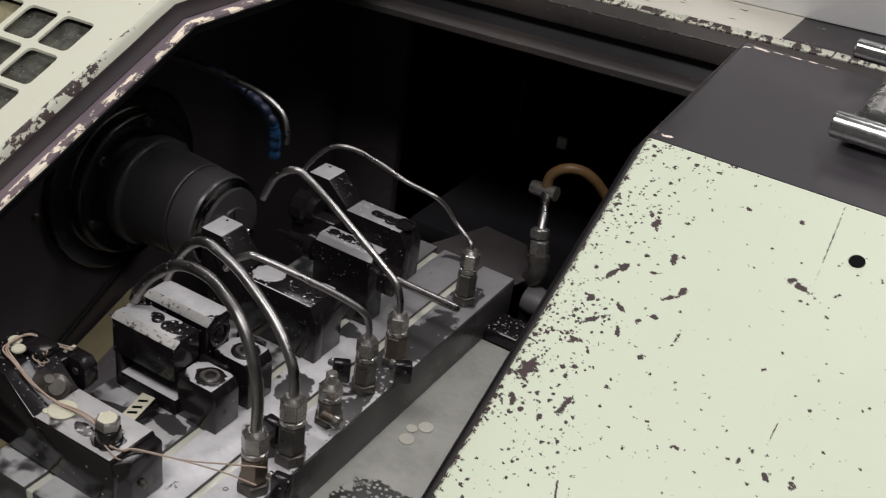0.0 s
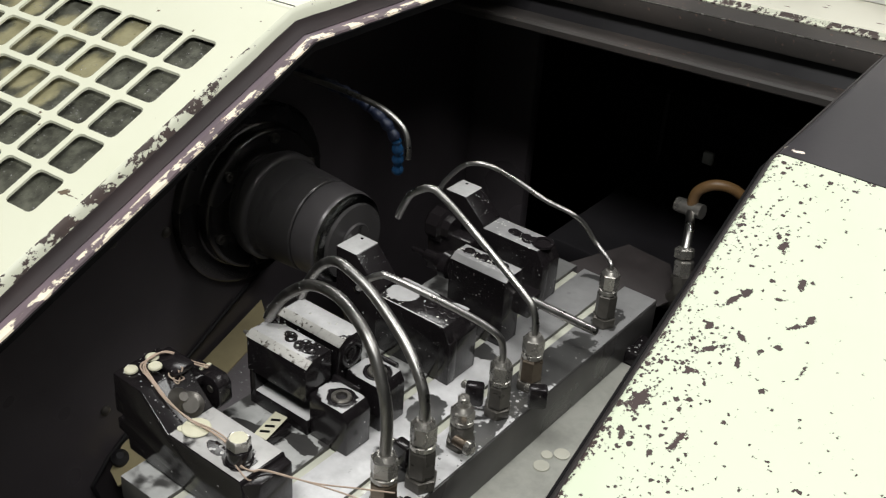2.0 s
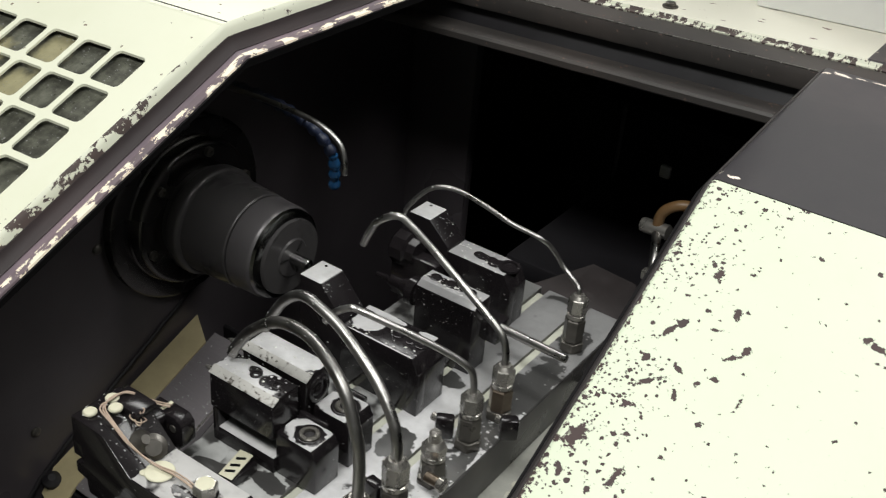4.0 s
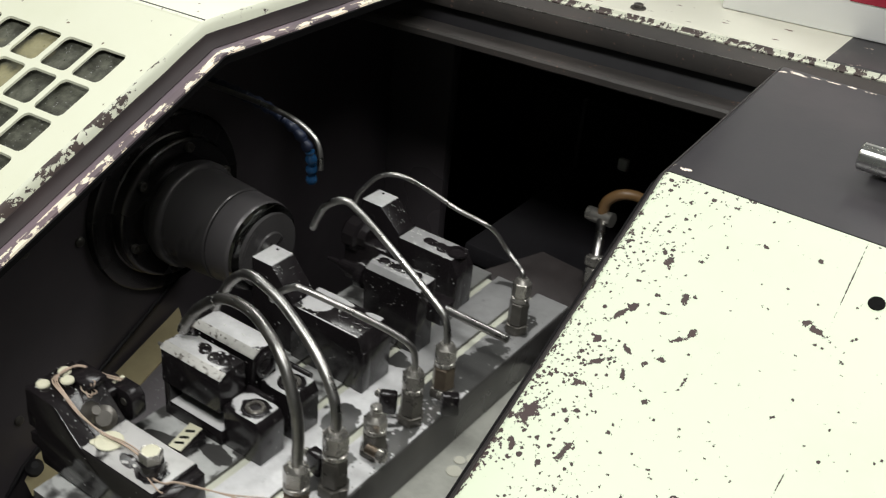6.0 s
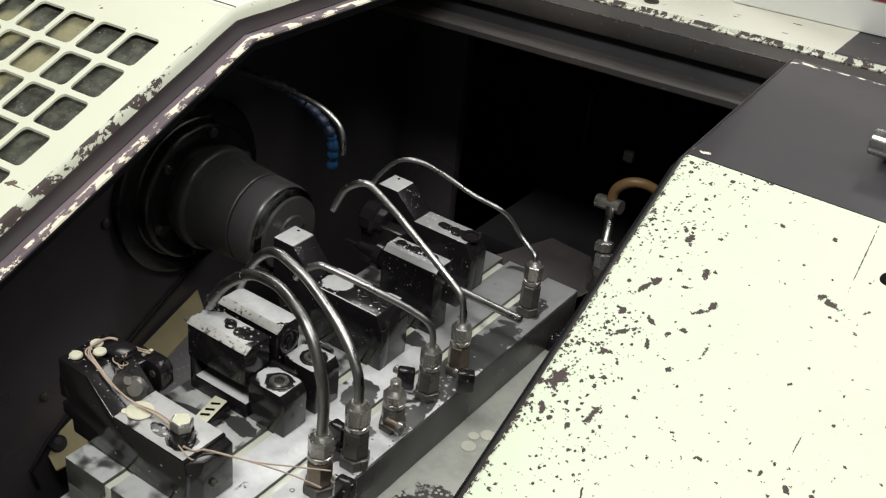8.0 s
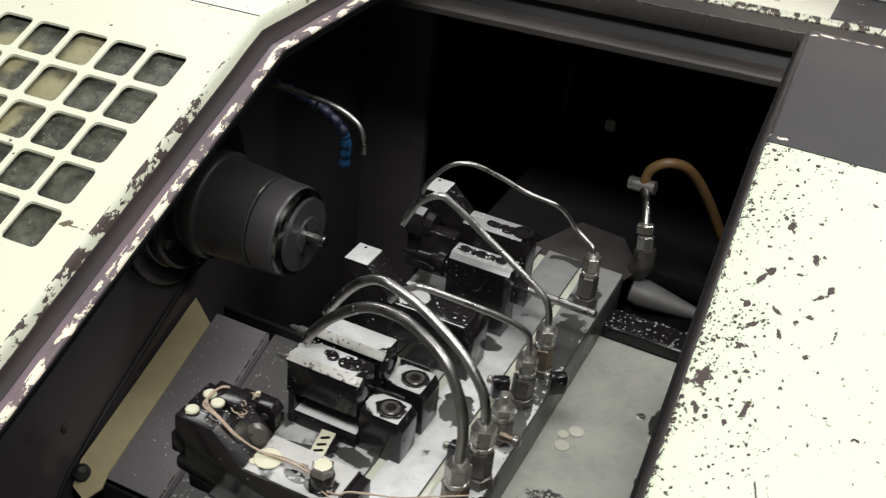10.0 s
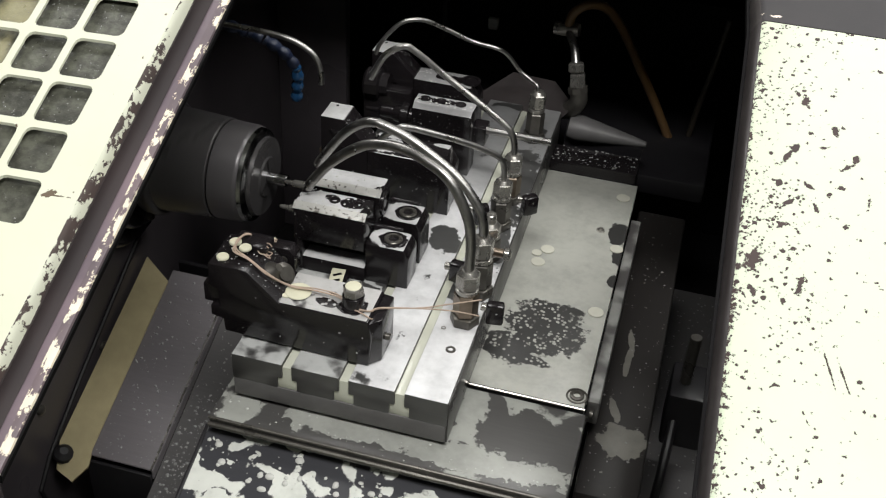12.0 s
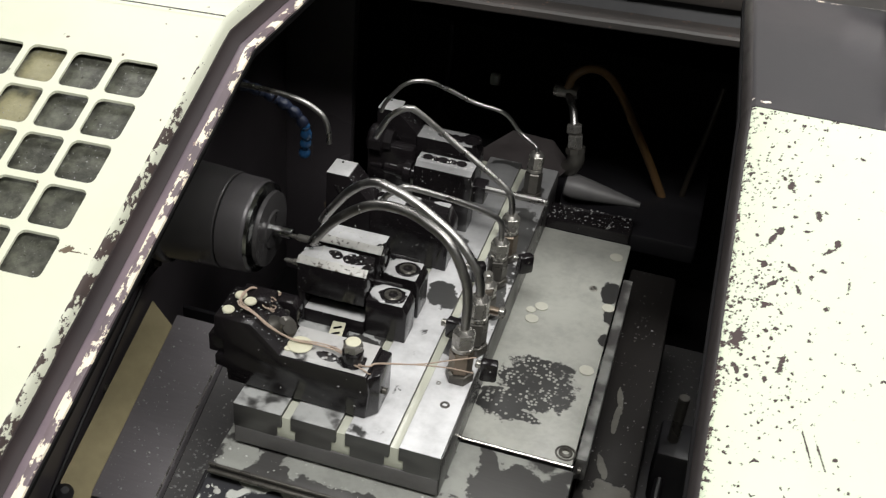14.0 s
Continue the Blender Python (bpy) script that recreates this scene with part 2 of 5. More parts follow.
# milk puddles; the hair-thin one at y 0.2432 paints an edge highlight
HOLDER_MILK_AND_GLINT = ((-0.054, 0.1335, 0.031, 0.0165, 4), (0.001, 0.1365, 0.021, 0.0160, 0), (-0.050, 0.1680, 0.034, 0.0160, 2), (0.001, 0.1760, 0.021, 0.0165, 0),
               (-0.043, 0.2600, 0.014, 0.0130, 25), (-0.016, 0.2432, 0.036, 0.0008, 0), (-0.040, 0.2760, 0.022, 0.0040, 0), (0.010, 0.2760, 0.012, 0.0035, 0),
               (-0.008, 0.3270, 0.045, 0.0200, 3), (-0.023, 0.4070, 0.050, 0.0250, 0))
# dry and foamy patches; the last oval paints shade over the rear holders
HOLDER_DRY_AND_SHADE = ((-0.055, 0.1405, 0.0060, 0.0045, 0, False), (-0.034, 0.1385, 0.0140, 0.0080, 8, True), (0.0011, 0.1365, 0.0125, 0.0112, 0, True),
              (0.0022, 0.1768, 0.0118, 0.0105, 0, True), (-0.006, 0.2580, 0.0200, 0.0095, -8, True), (-0.010, 0.3310, 0.0240, 0.0050, 4, True),
              (-0.030, 0.4080, 0.0080, 0.0060, 0, False), (-0.014, 0.4050, 0.0100, 0.0060, 0, True), (0.0005, 0.4090, 0.0070, 0.0075, 0, False), (-0.010, 0.3750, 0.100, 0.085, 0, 0.42))
black_tool = wet("black_oxide_steel_wet", (0.0120, 0.0102, 0.0112), 0.95, 0.30, 60, 0.17, 0.0, HOLDER_MILK_AND_GLINT, HOLDER_DRY_AND_SHADE, True, 420, gloss=0.45, share=0.035, wobble=0.9, pale=(0.57, 0.565, 0.57))
chamfer_mat = wet("scuffed_chamfer", (0.10, 0.086, 0.074), 0.85, 0.60, 240, 0.25, 0.3, (), (), False, 0.0, 3.0, (0.58, 0.57, 0.54), soft=0.08)
black_head = wet("black_oxide_head_milky_top", (0.0120, 0.0102, 0.0112), 0.95, 0.92, 30, 0.23, 0.0, (), (), True, 420, gloss=0.18, share=0.03)
black_plain = wet("black_oxide_plain", (0.0120, 0.0102, 0.0112), 0.8, 0.24, 60, 0.18, 0.0, (), (), True, 420, gloss=0.45, share=0.018)
ledge_mat = wet("black_ledge_half_milky", (0.0120, 0.0102, 0.0112), 0.9, 0.62, 40, 0.22, 0.0, (), ((-0.022, 0.034, 0.010, 0.005, -10, True), (0.0, 0.0355, 0.012, 0.011, 0, False)), True, 300, 2.0, (0.54, 0.53, 0.52), gloss=0.5, share=0.08, soft=0.05)
# the last oval greys the milk to paint the shade at the slide's rear
slot_steel = wet("slide_steel_milky", (0.125, 0.124, 0.122), 0.94, 0.62, 26, 0.3, 0.6,
                 ((0.062, 0.09, 0.035, 0.12, 0), (0.03, 0.25, 0.03, 0.10, 10), (0.07, 0.03, 0.012, 0.02, 0)),
                 ((0.058, 0.135, 0.011, 0.013, 0, False), (0.06, 0.165, 0.012, 0.014, 0, False), (-0.03, 0.1, 0.02, 0.012, 10, False), (0.030, 0.205, 0.014, 0.022, 20, False),
                  (0.080, 0.22, 0.006, 0.03, 0, False), (0.074, 0.335, 0.018, 0.050, 0, False), (0.078, 0.262, 0.012, 0.030, 0, True), (0.078, 0.205, 0.012, 0.024, 0, True), (0.071, 0.418, 0.013, 0.020, 0, True), (0.0, 0.30, 0.03, 0.012, 0, False), (0.045, 0.42, 0.09, 0.16, 0, 0.55)), True, 0.0, 1.2, (0.71, 0.705, 0.715), soft=0.018)
# the first oval among the holes is painted shade on the rear rails
rail_steel = wet("slide_rail_steel", (0.115, 0.112, 0.110), 0.82, 0.54, 45, 0.33, 0.6, ((-0.016, 0.10, 0.014, 0.03, 0), (-0.068, 0.09, 0.014, 0.03, 0)), ((0.0, 0.42, 0.12, 0.16, 0, 0.55), (-0.056, 0.096, 0.024, 0.010, 12, False), (-0.018, 0.112, 0.016, 0.008, -10, False), (-0.030, 0.074, 0.020, 0.006, 8, False)), True, 0.0, 2.5, (0.54, 0.545, 0.535), soft=0.09)
plate_milky = wet("carriage_plate_milky", (0.040, 0.039, 0.038), 0.97, 0.97, 12, 0.3, 0.0, (),
                  ((0.138, 0.163, 0.036, 0.038, 10, True), (0.112, 0.128, 0.022, 0.022, 0, True), (0.128, 0.118, 0.022, 0.007, -8, True),
                   (0.186, 0.29, 0.007, 0.012, 0, False), (0.180, 0.33, 0.010, 0.02, 0, False), (0.186, 0.25, 0.005, 0.01, 0, False)),
                  True, 0.0, 1.2, (0.44, 0.44, 0.40))
strip_dark = wet("carriage_strip_dark", (0.085, 0.082, 0.08), 0.88, 0.47, 26, 0.3, 0.15, ((0.02, -0.002, 0.080, 0.014, 3), (0.10, 0.05, 0.014, 0.03, 0), (0.12, -0.006, 0.075, 0.014, 0)),
                 ((0.142, 0.030, 0.034, 0.027, -10, False), (-0.053, -0.006, 0.010, 0.009, 0, False), (0.04, -0.024, 0.05, 0.005, 0, False)), True, 0.0, 1.2, (0.38, 0.385, 0.355), wobble=1.6)
apron_mat = wet("apron_black_splashed", (0.050, 0.050, 0.056), 0.98, 0.45, 52, 0.3, 0.0,
                ((-0.02, -0.062, 0.014, 0.02, 0), (0.055, -0.075, 0.018, 0.012, 0), (-0.075, -0.075, 0.01, 0.01, 0)), (), False, 105, 1, (0.72, 0.73, 0.68), share=0.55)
cover_dark = wet("way_cover_grey", (0.185, 0.170, 0.180), 0.6, 0.14, 30, 0.40, 0.0, (), (), False, 260, 1.2, (0.52, 0.52, 0.51), share=0.06)
cover_frothy = wet("way_cover_frothy", (0.13, 0.125, 0.125), 0.8, 0.2, 60, 0.36, 0.0, (), (), False, 240, 1.2, (0.50, 0.50, 0.48), share=0.40)
rail_frothy = wet("edge_rail_film", (0.07, 0.066, 0.065), 0.7, 0.50, 34, 0.3, 0.0, (), (), False, 260, 2.0, (0.36, 0.36, 0.34), share=0.10, soft=0.12)
right_cover = wet("side_cover_black", (0.022, 0.0195, 0.0185), 0.75, 0.05, 30, 0.35, 0.0,
                  ((0.225, 0.098, 0.022, 0.020, 0), (0.212, 0.135, 0.004, 0.018, 20), (0.215, 0.2, 0.003, 0.02, 0), (0.215, 0.23, 0.003, 0.02, 10)), (), False, 300, 1.2,
                  (0.26, 0.25, 0.22), share=0.10)
def vent_back(name):
    """Grimy filter behind the vents, yellowed in soft patches."""
    k = Mat(name, (0.08, 0.08, 0.06), 0.42)
    wob = k.math("MULTIPLY", k.math("SUBTRACT", k.noise(38, 4, 0.6), 0.5), 1.7)
    m = 0.0
    for x, y, rx, ry in ((-0.287, 0.078, 0.019, 0.024), (-0.292, 0.036, 0.021, 0.024), (-0.306, 0.002, 0.020, 0.022), (-0.352, 0.062, 0.030, 0.024), (-0.345, 0.015, 0.024, 0.020),
                         (-0.395, 0.040, 0.028, 0.030), (-0.430, 0.075, 0.026, 0.020), (-0.385, -0.040, 0.030, 0.026), (-0.470, 0.020, 0.040, 0.040)):
        m = k.math("MAXIMUM", m, k.step(k.spot(x, y, rx, ry, 0, wob), 0.55, 1.15, 1.0, 0.0))
    grime = k.mix(k.step(k.noise(60, 5, 0.65), 0.35, 0.7), (0.040, 0.040, 0.032), (0.130, 0.132, 0.104))
    foam = k.mix(k.noise(80, 5, 0.65), (0.20, 0.185, 0.105), (0.38, 0.35, 0.21))
    k.set("Base Color", k.mix(m, grime, foam))
    d, r1, r2 = k.flecks(300)
    dots = k.math("MULTIPLY", k.step(k.math("SUBTRACT", d, k.math("MULTIPLY", r2, 0.36)), -0.03, 0.03, 1.0, 0.0), k.math("LESS_THAN", r1, 0.12))
    k.set("Roughness", k.blend(dots, 0.42, 0.15))
    k.bump(k.math("ADD", k.noise(220, 4), dots), 0.5, 0.0008)
    return k.m


def plain(name, base, rough, metal=0.0, var=0.25, scale=60, bump=0.1):
    k = Mat(name, base, rough, metal)
    n = k.noise(scale, 5, 0.6)
    k.set("Base Color", k.mix(n, tuple(c * (1 - var) for c in base), tuple(min(1, c * (1 + var)) for c in base)))
    k.set("Roughness", k.step(k.noise(scale * 0.4, 3), 0.3, 0.7, max(0.05, rough - 0.08), rough + 0.1))
    k.bump(n, bump, 0.0006)
    return k.m


inner_black = plain("wet_black_inner_paint", (0.014, 0.013, 0.015), 0.40, 0, 0.5, 18, 0.2)
# even near-black for inner walls, sump floor and the drops below cover edges
void_black = plain("matt_near_black", (0.010, 0.0095, 0.010), 0.7, 0, 0.4, 18)
bulk_black = plain("bulkhead_black_paint", (0.075, 0.066, 0.072), 0.34, 0, 0.35, 12, 0.12)
tube_steel = plain("bent_steel_tube", (0.37, 0.36, 0.35), 0.34, 1.0, 0.2, 150)
tube_dark = plain("oily_steel_tube", (0.30, 0.29, 0.28), 0.35, 1.0, 0.3, 120)
fit_steel = plain("plated_fitting", (0.36, 0.345, 0.32), 0.26, 0.8, 0.35, 160)
fit_dark = plain("dark_fitting", (0.105, 0.098, 0.088), 0.34, 0.6, 0.4, 120)
brass = plain("tarnished_brass", (0.175, 0.14, 0.108), 0.34, 0.85, 0.35, 140)
chrome = plain("polished_rod", (0.62, 0.62, 0.60), 0.26, 1.0, 0.1, 90, 0.03)
spindle_mat = plain("spindle_dark_steel", (0.080, 0.076, 0.077), 0.30, 0.35, 0.2, 35, 0.04)
cap_mat = plain("nose_cap_steel", (0.115, 0.108, 0.112), 0.34, 0.35, 0.15, 50, 0.04)
flange_mat = plain("oily_black_flange", (0.11, 0.104, 0.104), 0.25, 0.9, 0.3, 30, 0.05)
ring_mat = plain("ground_steel_ring", (0.45, 0.45, 0.45), 0.18, 1.0, 0.1, 90, 0.03)
beige = plain("beige_felt_guard", (0.40, 0.34, 0.195), 0.75, 0, 0.25, 40, 0.25)
blue = plain("blue_hose_plastic", (0.012, 0.055, 0.135), 0.25, 0, 0.2, 80)
# darker blue for the hose segments above z 0.122
blue_dark = plain("dark_hose_plastic", (0.010, 0.016, 0.040), 0.45, 0, 0.4, 90)
side_steel = plain("dull_slide_side_steel", (0.135, 0.130, 0.130), 0.5, 0.2, 0.3, 40)
# darkened copy of the amber hose colour, for the strand down in shadow
shaded_rubber = plain("shaded_hose_rubber", (0.034, 0.026, 0.019), 0.5, 0, 0.25, 50)
# dark steel tone carrying the shade of the slide's right side
shade_steel = plain("shaded_side_steel", (0.060, 0.057, 0.056), 0.30, 0.3, 0.35, 30)
amber = plain("amber_rubber_hose", (0.15, 0.085, 0.035), 0.42, 0, 0.25, 50)
wire_tan = plain("tan_twisted_wire", (0.42, 0.32, 0.25), 0.5, 0, 0.3, 200)
slug_mat = plain("pale_slug", (0.60, 0.58, 0.44), 0.5, 0, 0.12, 120)
slug_wet = plain("disc_under_coolant", (0.54, 0.53, 0.455), 0.4, 0, 0.10, 120)
milk_mat = plain("standing_coolant", (0.54, 0.545, 0.46), 0.14, 0, 0.08, 30, 0.05)
cab_white = plain("white_cabinet_paint", (0.85, 0.85, 0.83), 0.45, 0, 0.05, 10)
red_mark = plain("red_marking", (0.40, 0.02, 0.05), 0.5, 0, 0.1)
bead_pale = plain("milky_drop", (0.56, 0.56, 0.53), 0.10, 0, 0.1, 200, 0.0)
bead_dim = plain("grey_drop", (0.30, 0.30, 0.295), 0.08, 0, 0.2, 200, 0.0)
screen_back = vent_back("filter_backing")
concrete = plain("workshop_concrete", (0.22, 0.21, 0.20), 0.7, 0, 0.25, 6)
wall_paint = plain("workshop_wall_paint", (0.26, 0.27, 0.26), 0.7, 0, 0.1, 3)
lamp_white = plain("lamp_housing", (0.7, 0.7, 0.7), 0.5, 0, 0.05)
hole_black = plain("hole_black", (0.006, 0.006, 0.006), 0.6)
trim_grey = plain("worn_grey_trim", (0.040, 0.034, 0.034), 0.45, 0, 0.45, 60, 0.2)
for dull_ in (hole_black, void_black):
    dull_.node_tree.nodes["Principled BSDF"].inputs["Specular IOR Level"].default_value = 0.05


# ---- mesh helpers ----
def mesh(name, bm, material, smooth=None):
    bmesh.ops.recalc_face_normals(bm, faces=bm.faces)
    me = bpy.data.meshes.new(name)
    bm.to_mesh(me)
    bm.free()
    me.materials.append(material)
    if smooth is not None:
        me.shade_smooth()
        me.set_sharp_from_angle(angle=radians(smooth))
    return me


def part(name, bm, material, parent, label="", smooth=35):
    ob = new(name, mesh(name, bm, material, smooth))
    ob.parent = parent
    return tagged(ob, label)


def thing(name, label, category, group="", kind=""):
    return tagged(new(name), label, category, group, kind)


def single(name, bm, material, label, category, group="", kind="", smooth=35):
    return tagged(new(name, mesh(name, bm, material, smooth)), label, category, group, kind)


def beads(name, spots_, material, parent, seed):
    """Standing drops, joined: spots_(rng) gives place, radius and the way out of the surface."""
    rng = random.Random(seed)
    verts, faces = [], []
    for p, r, out in spots_(rng):
        q = Vector(out).to_track_quat("Z", "Y").to_matrix()
        b = len(verts)
        sx, sy = rng.uniform(0.8, 1.3), rng.uniform(0.8, 1.2)
        for ring, up_ in ((1.0, -0.1), (0.85, 0.28), (0.45, 0.5)):
            for i in range(8):
                a = math.tau * i / 8
                verts.append(Vector(p) + q @ Vector((r * ring * sx * math.cos(a), r * ring * sy * math.sin(a), r * up_)))
        verts.append(Vector(p) + q @ Vector((0, 0, r * 0.56)))
        for k in range(2):
            for i in range(8):
                j = (i + 1) % 8
                faces.append((b + 8 * k + i, b + 8 * k + j, b + 8 * k + 8 + j, b + 8 * k + 8 + i))
        faces += [(b + 16 + i, b + 16 + (i + 1) % 8, b + 24) for i in range(8)]
    me = bpy.data.meshes.new(name)
    me.from_pydata(verts, [], faces)
    me.materials.append(material)
    me.shade_smooth()
    ob = new(name, me)
    ob.parent = parent
    return tagged(ob, "beads of milky coolant", kind="stuff")


def scatter(n, x0, x1, y0, y1, z, small, large, out=(0, 0, 1)):
    def spots_(rng):
        for _ in range(n):
            x, y = rng.uniform(x0, x1), rng.uniform(y0, y1)
            yield (x, y, z(x, y) if callable(z) else z), small + (large - small) * rng.random() ** 3, out
    return spots_


def scatter_front(n, x0, x1, y, z0, z1, small, large):
    def spots_(rng):
        for _ in range(n):
            yield (rng.uniform(x0, x1), y, rng.uniform(z0, z1)), small + (large - small) * rng.random() ** 3, (0, -1, 0)
    return spots_


def bevel(bm, r, seg=2):
    if r:
        bmesh.ops.bevel(bm, geom=bm.edges[:], offset=r, segments=seg, profile=0.5, affect="EDGES", clamp_overlap=True)
    return bm


def box(x0, x1, y0, y1, z0, z1, r=0.0012, lift=None):
    bm = bmesh.new()
    bmesh.ops.create_cube(bm, size=1, matrix=Matrix.LocRotScale(((x0 + x1) / 2, (y0 + y1) / 2, (z0 + z1) / 2), None, (x1 - x0, y1 - y0, z1 - z0)))
    bevel(bm, r)
    if lift:
        for v in bm.verts:
            v.co.z += lift(v.co.x, v.co.y)
    return bm


def prism(poly, axis, a, b, r=0.001):
    """poly in the two other axes, drawn out along axis from a to b."""
    bm = bmesh.new()
    place = {"y": lambda p, d: (p[0], d, p[1]), "x": lambda p, d: (d, p[0], p[1]), "z": lambda p, d: (p[0], p[1], d)}[axis]
    lo = [bm.verts.new(place(p, a)) for p in poly]
    hi = [bm.verts.new(place(p, b)) for p in poly]
    bm.faces.new(lo)
    bm.faces.new(hi)
    for i in range(len(poly)):
        bm.faces.new((lo[i - 1], lo[i], hi[i], hi[i - 1]))
    bmesh.ops.recalc_face_normals(bm, faces=bm.faces)
    return bevel(bm, r)


def lathe(profile, m, seg=40):
    """A turned body: (distance along the axis, radius) pairs, axis = local z of m."""
    bm = bmesh.new()
    rings = []
    for d, r in profile:
        rings.append([bm.verts.new((r * math.cos(2 * math.pi * i / seg), r * math.sin(2 * math.pi * i / seg), d)) for i in range(seg)])
    for a, b in zip(rings, rings[1:]):
        for i in range(seg):
            bm.faces.new((a[i - 1], a[i], b[i], b[i - 1]))
    bm.faces.new(rings[0])
    bm.faces.new(rings[-1])
    bm.transform(m)
    return bm


def rod(r, d, m, seg=24, ch=0.0006):
    return lathe(((0, r - ch), (ch, r), (d - ch, r), (d, r - ch)), m, seg)


def hexa(r, d, m, ch=0.0012):
    bm = lathe(((0, r - ch), (ch, r), (d - ch, r), (d, r - ch)), m, 6)
    return bm


def smooth_line(points, n=6):
    p = [Vector(q) for q in points]
    p = [2 * p[0] - p[1]] + p + [2 * p[-1] - p[-2]]
    out = []
    for i in range(1, len(p) - 2):
        for k in range(n):
            t = k / n
            out.append(0.5 * (2 * p[i] + (p[i + 1] - p[i - 1]) * t + (2 * p[i - 1] - 5 * p[i] + 4 * p[i + 1] - p[i + 2]) * t * t
                              + (3 * p[i] - p[i - 1] - 3 * p[i + 1] + p[i + 2]) * t ** 3))
    return out + [p[-2]]


def tube(points, r, seg=12, n=6, hollow=False):
    bm = bmesh.new()
    line = smooth_line(points, n)
    side = Vector((0.31, 0.9, 0.17)).normalized()
    rings = []
    for i, p in enumerate(line):
        way = (line[min(i + 1, len(line) - 1)] - line[max(i - 1, 0)]).normalized()
        side = (side - way * side.dot(way)).normalized()
        up = way.cross(side)
        rings.append([bm.verts.new(p + r * (side * math.cos(2 * math.pi * j / seg) + up * math.sin(2 * math.pi * j / seg))) for j in range(seg)])
    for a, b in zip(rings, rings[1:]):
        for j in range(seg):
            bm.faces.new((a[j - 1], a[j], b[j], b[j - 1]))
    bm.faces.new(rings[0])
    bm.faces.new(rings[-1])
    return bm


def sweep(profile, spine):
    """Flat profile points (x offset, z offset) carried along spine points; an open sheet."""
    bm = bmesh.new()
    rows = [[bm.verts.new(f(px, pz)) for px, pz in profile] for f in spine]
    for a, b in zip(rows, rows[1:]):
        for i in range(1, len(profile)):
            bm.faces.new((a[i - 1], a[i], b[i], b[i - 1]))
    return bm


def thick(bm, d):
    bmesh.ops.recalc_face_normals(bm, faces=bm.faces)
    bmesh.ops.solidify(bm, geom=bm.faces[:], thickness=d)
    return bm


AX = pose(0, 0, 0, 0, 90, 0)     # local z to world x
AY = pose(0, 0, 0, -90, 0, 0)    # local z to world y


def lean(x, y=0.0):
    """The covers rise a little towards the tailstock end."""
    return 0.045 * (x + 0.188)


def cover_z(x, y):
    """Top of the sloping front covers."""
    return 0.2434 + 0.441 * (min(y, 0.145) - 0.0926) + lean(x)


# ---- the workshop round the machine ----
FLOOR = -1.0
single("floor", box(-3, 3, -3, 3, FLOOR - 0.1, FLOOR, 0), concrete, "grey concrete workshop floor", "floor", kind="structure")
single("ceiling", box(-3, 3, -3, 3, 2.0, 2.1, 0), wall_paint, "pale painted workshop ceiling", "ceiling", kind="structure")
for nm, b in (("wall_north", (-3.1, 3.1, 3.0, 3.1)), ("wall_south", (-3.1, 3.1, -3.1, -3.0)), ("wall_east", (3.0, 3.1, -3, 3)), ("wall_west", (-3.1, -3.0, -3, 3))):
    single(nm, box(*b, FLOOR - 0.1, 2.1, 0), wall_paint, "pale painted workshop wall", "wall", kind="structure")
for lx, ly, power in LAMPS:
    fix = thing("ceiling_light", "white ceiling light with two glowing tubes", "ceiling light", "ceiling lights")
    part("housing", box(lx - 0.78, lx + 0.78, ly - 0.28, ly + 0.28, 1.955, 2.0, 0.004), lamp_white, fix)

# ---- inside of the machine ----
single("sump_floor", box(-0.62, 0.9, -0.24, 0.98, -0.36, -0.33, 0), void_black, "black floor of the machine sump", "sump floor", kind="structure")
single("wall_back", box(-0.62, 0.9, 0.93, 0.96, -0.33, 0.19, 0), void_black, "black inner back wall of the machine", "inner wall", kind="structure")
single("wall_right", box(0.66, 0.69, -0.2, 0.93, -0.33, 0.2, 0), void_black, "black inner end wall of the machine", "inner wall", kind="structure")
head = thing("bulkhead", "black painted headstock bulkhead with round screw heads", "bulkhead")
low = [(-0.22, -0.33), (0.63, -0.33), (0.63, 0.235), (0.15, 0.24), (-0.22, 0.075)]
part("panel", prism(low, "x", -0.33, -0.30, 0.001), bulk_black, head)
part("return_panel", box(-0.30, -0.207, 0.604, 0.62, -0.33, 0.2, 0.001), bulk_black, head)
for y, z in ((0.18, -0.0133), (0.1116, 0.0153), (0.129, -0.163), (0.02, -0.15), (0.05, 0.03), (0.13, 0.11)):
    part("screw", lathe(((0, 0.0052), (0.0022, 0.005), (0.004, 0.003), (0.0042, 0.0016)), Matrix.Translation((-0.30, y, z)) @ AX, 16), fit_dark, head)
part("lower_edge", tube([(-0.298, 0.255, -0.069), (-0.298, 0.0155, -0.2083), (-0.298, 0.0, -0.26)], 0.0024, 8, 3), inner_black, head)

# ---- spindle ----
def quarter(x, r, d):
    """A rounded outer edge of a turned body, from its rim to its face."""
    return [(x + d * math.sin(radians(a)), r + d * math.cos(radians(a))) for a in range(0, 91, 15)]


SX, SY, SZ = -0.0008, 0.2180, 0.0200
flange = thing("spindle_flange", "black round spindle flange bolted on the bulkhead", "flange")
at = Matrix.Translation((0, SY, SZ)) @ AX
part("flange_ring", lathe([(-0.30, 0.098), (-0.290, 0.098), (-0.2885, 0.0965), (-0.288, 0.094), (-0.288, 0.078), (-0.2868, 0.0764)] + quarter(-0.2780, 0.0710, 0.0050) + [(-0.2730, 0.030)], at, 72), flange_mat, flange)
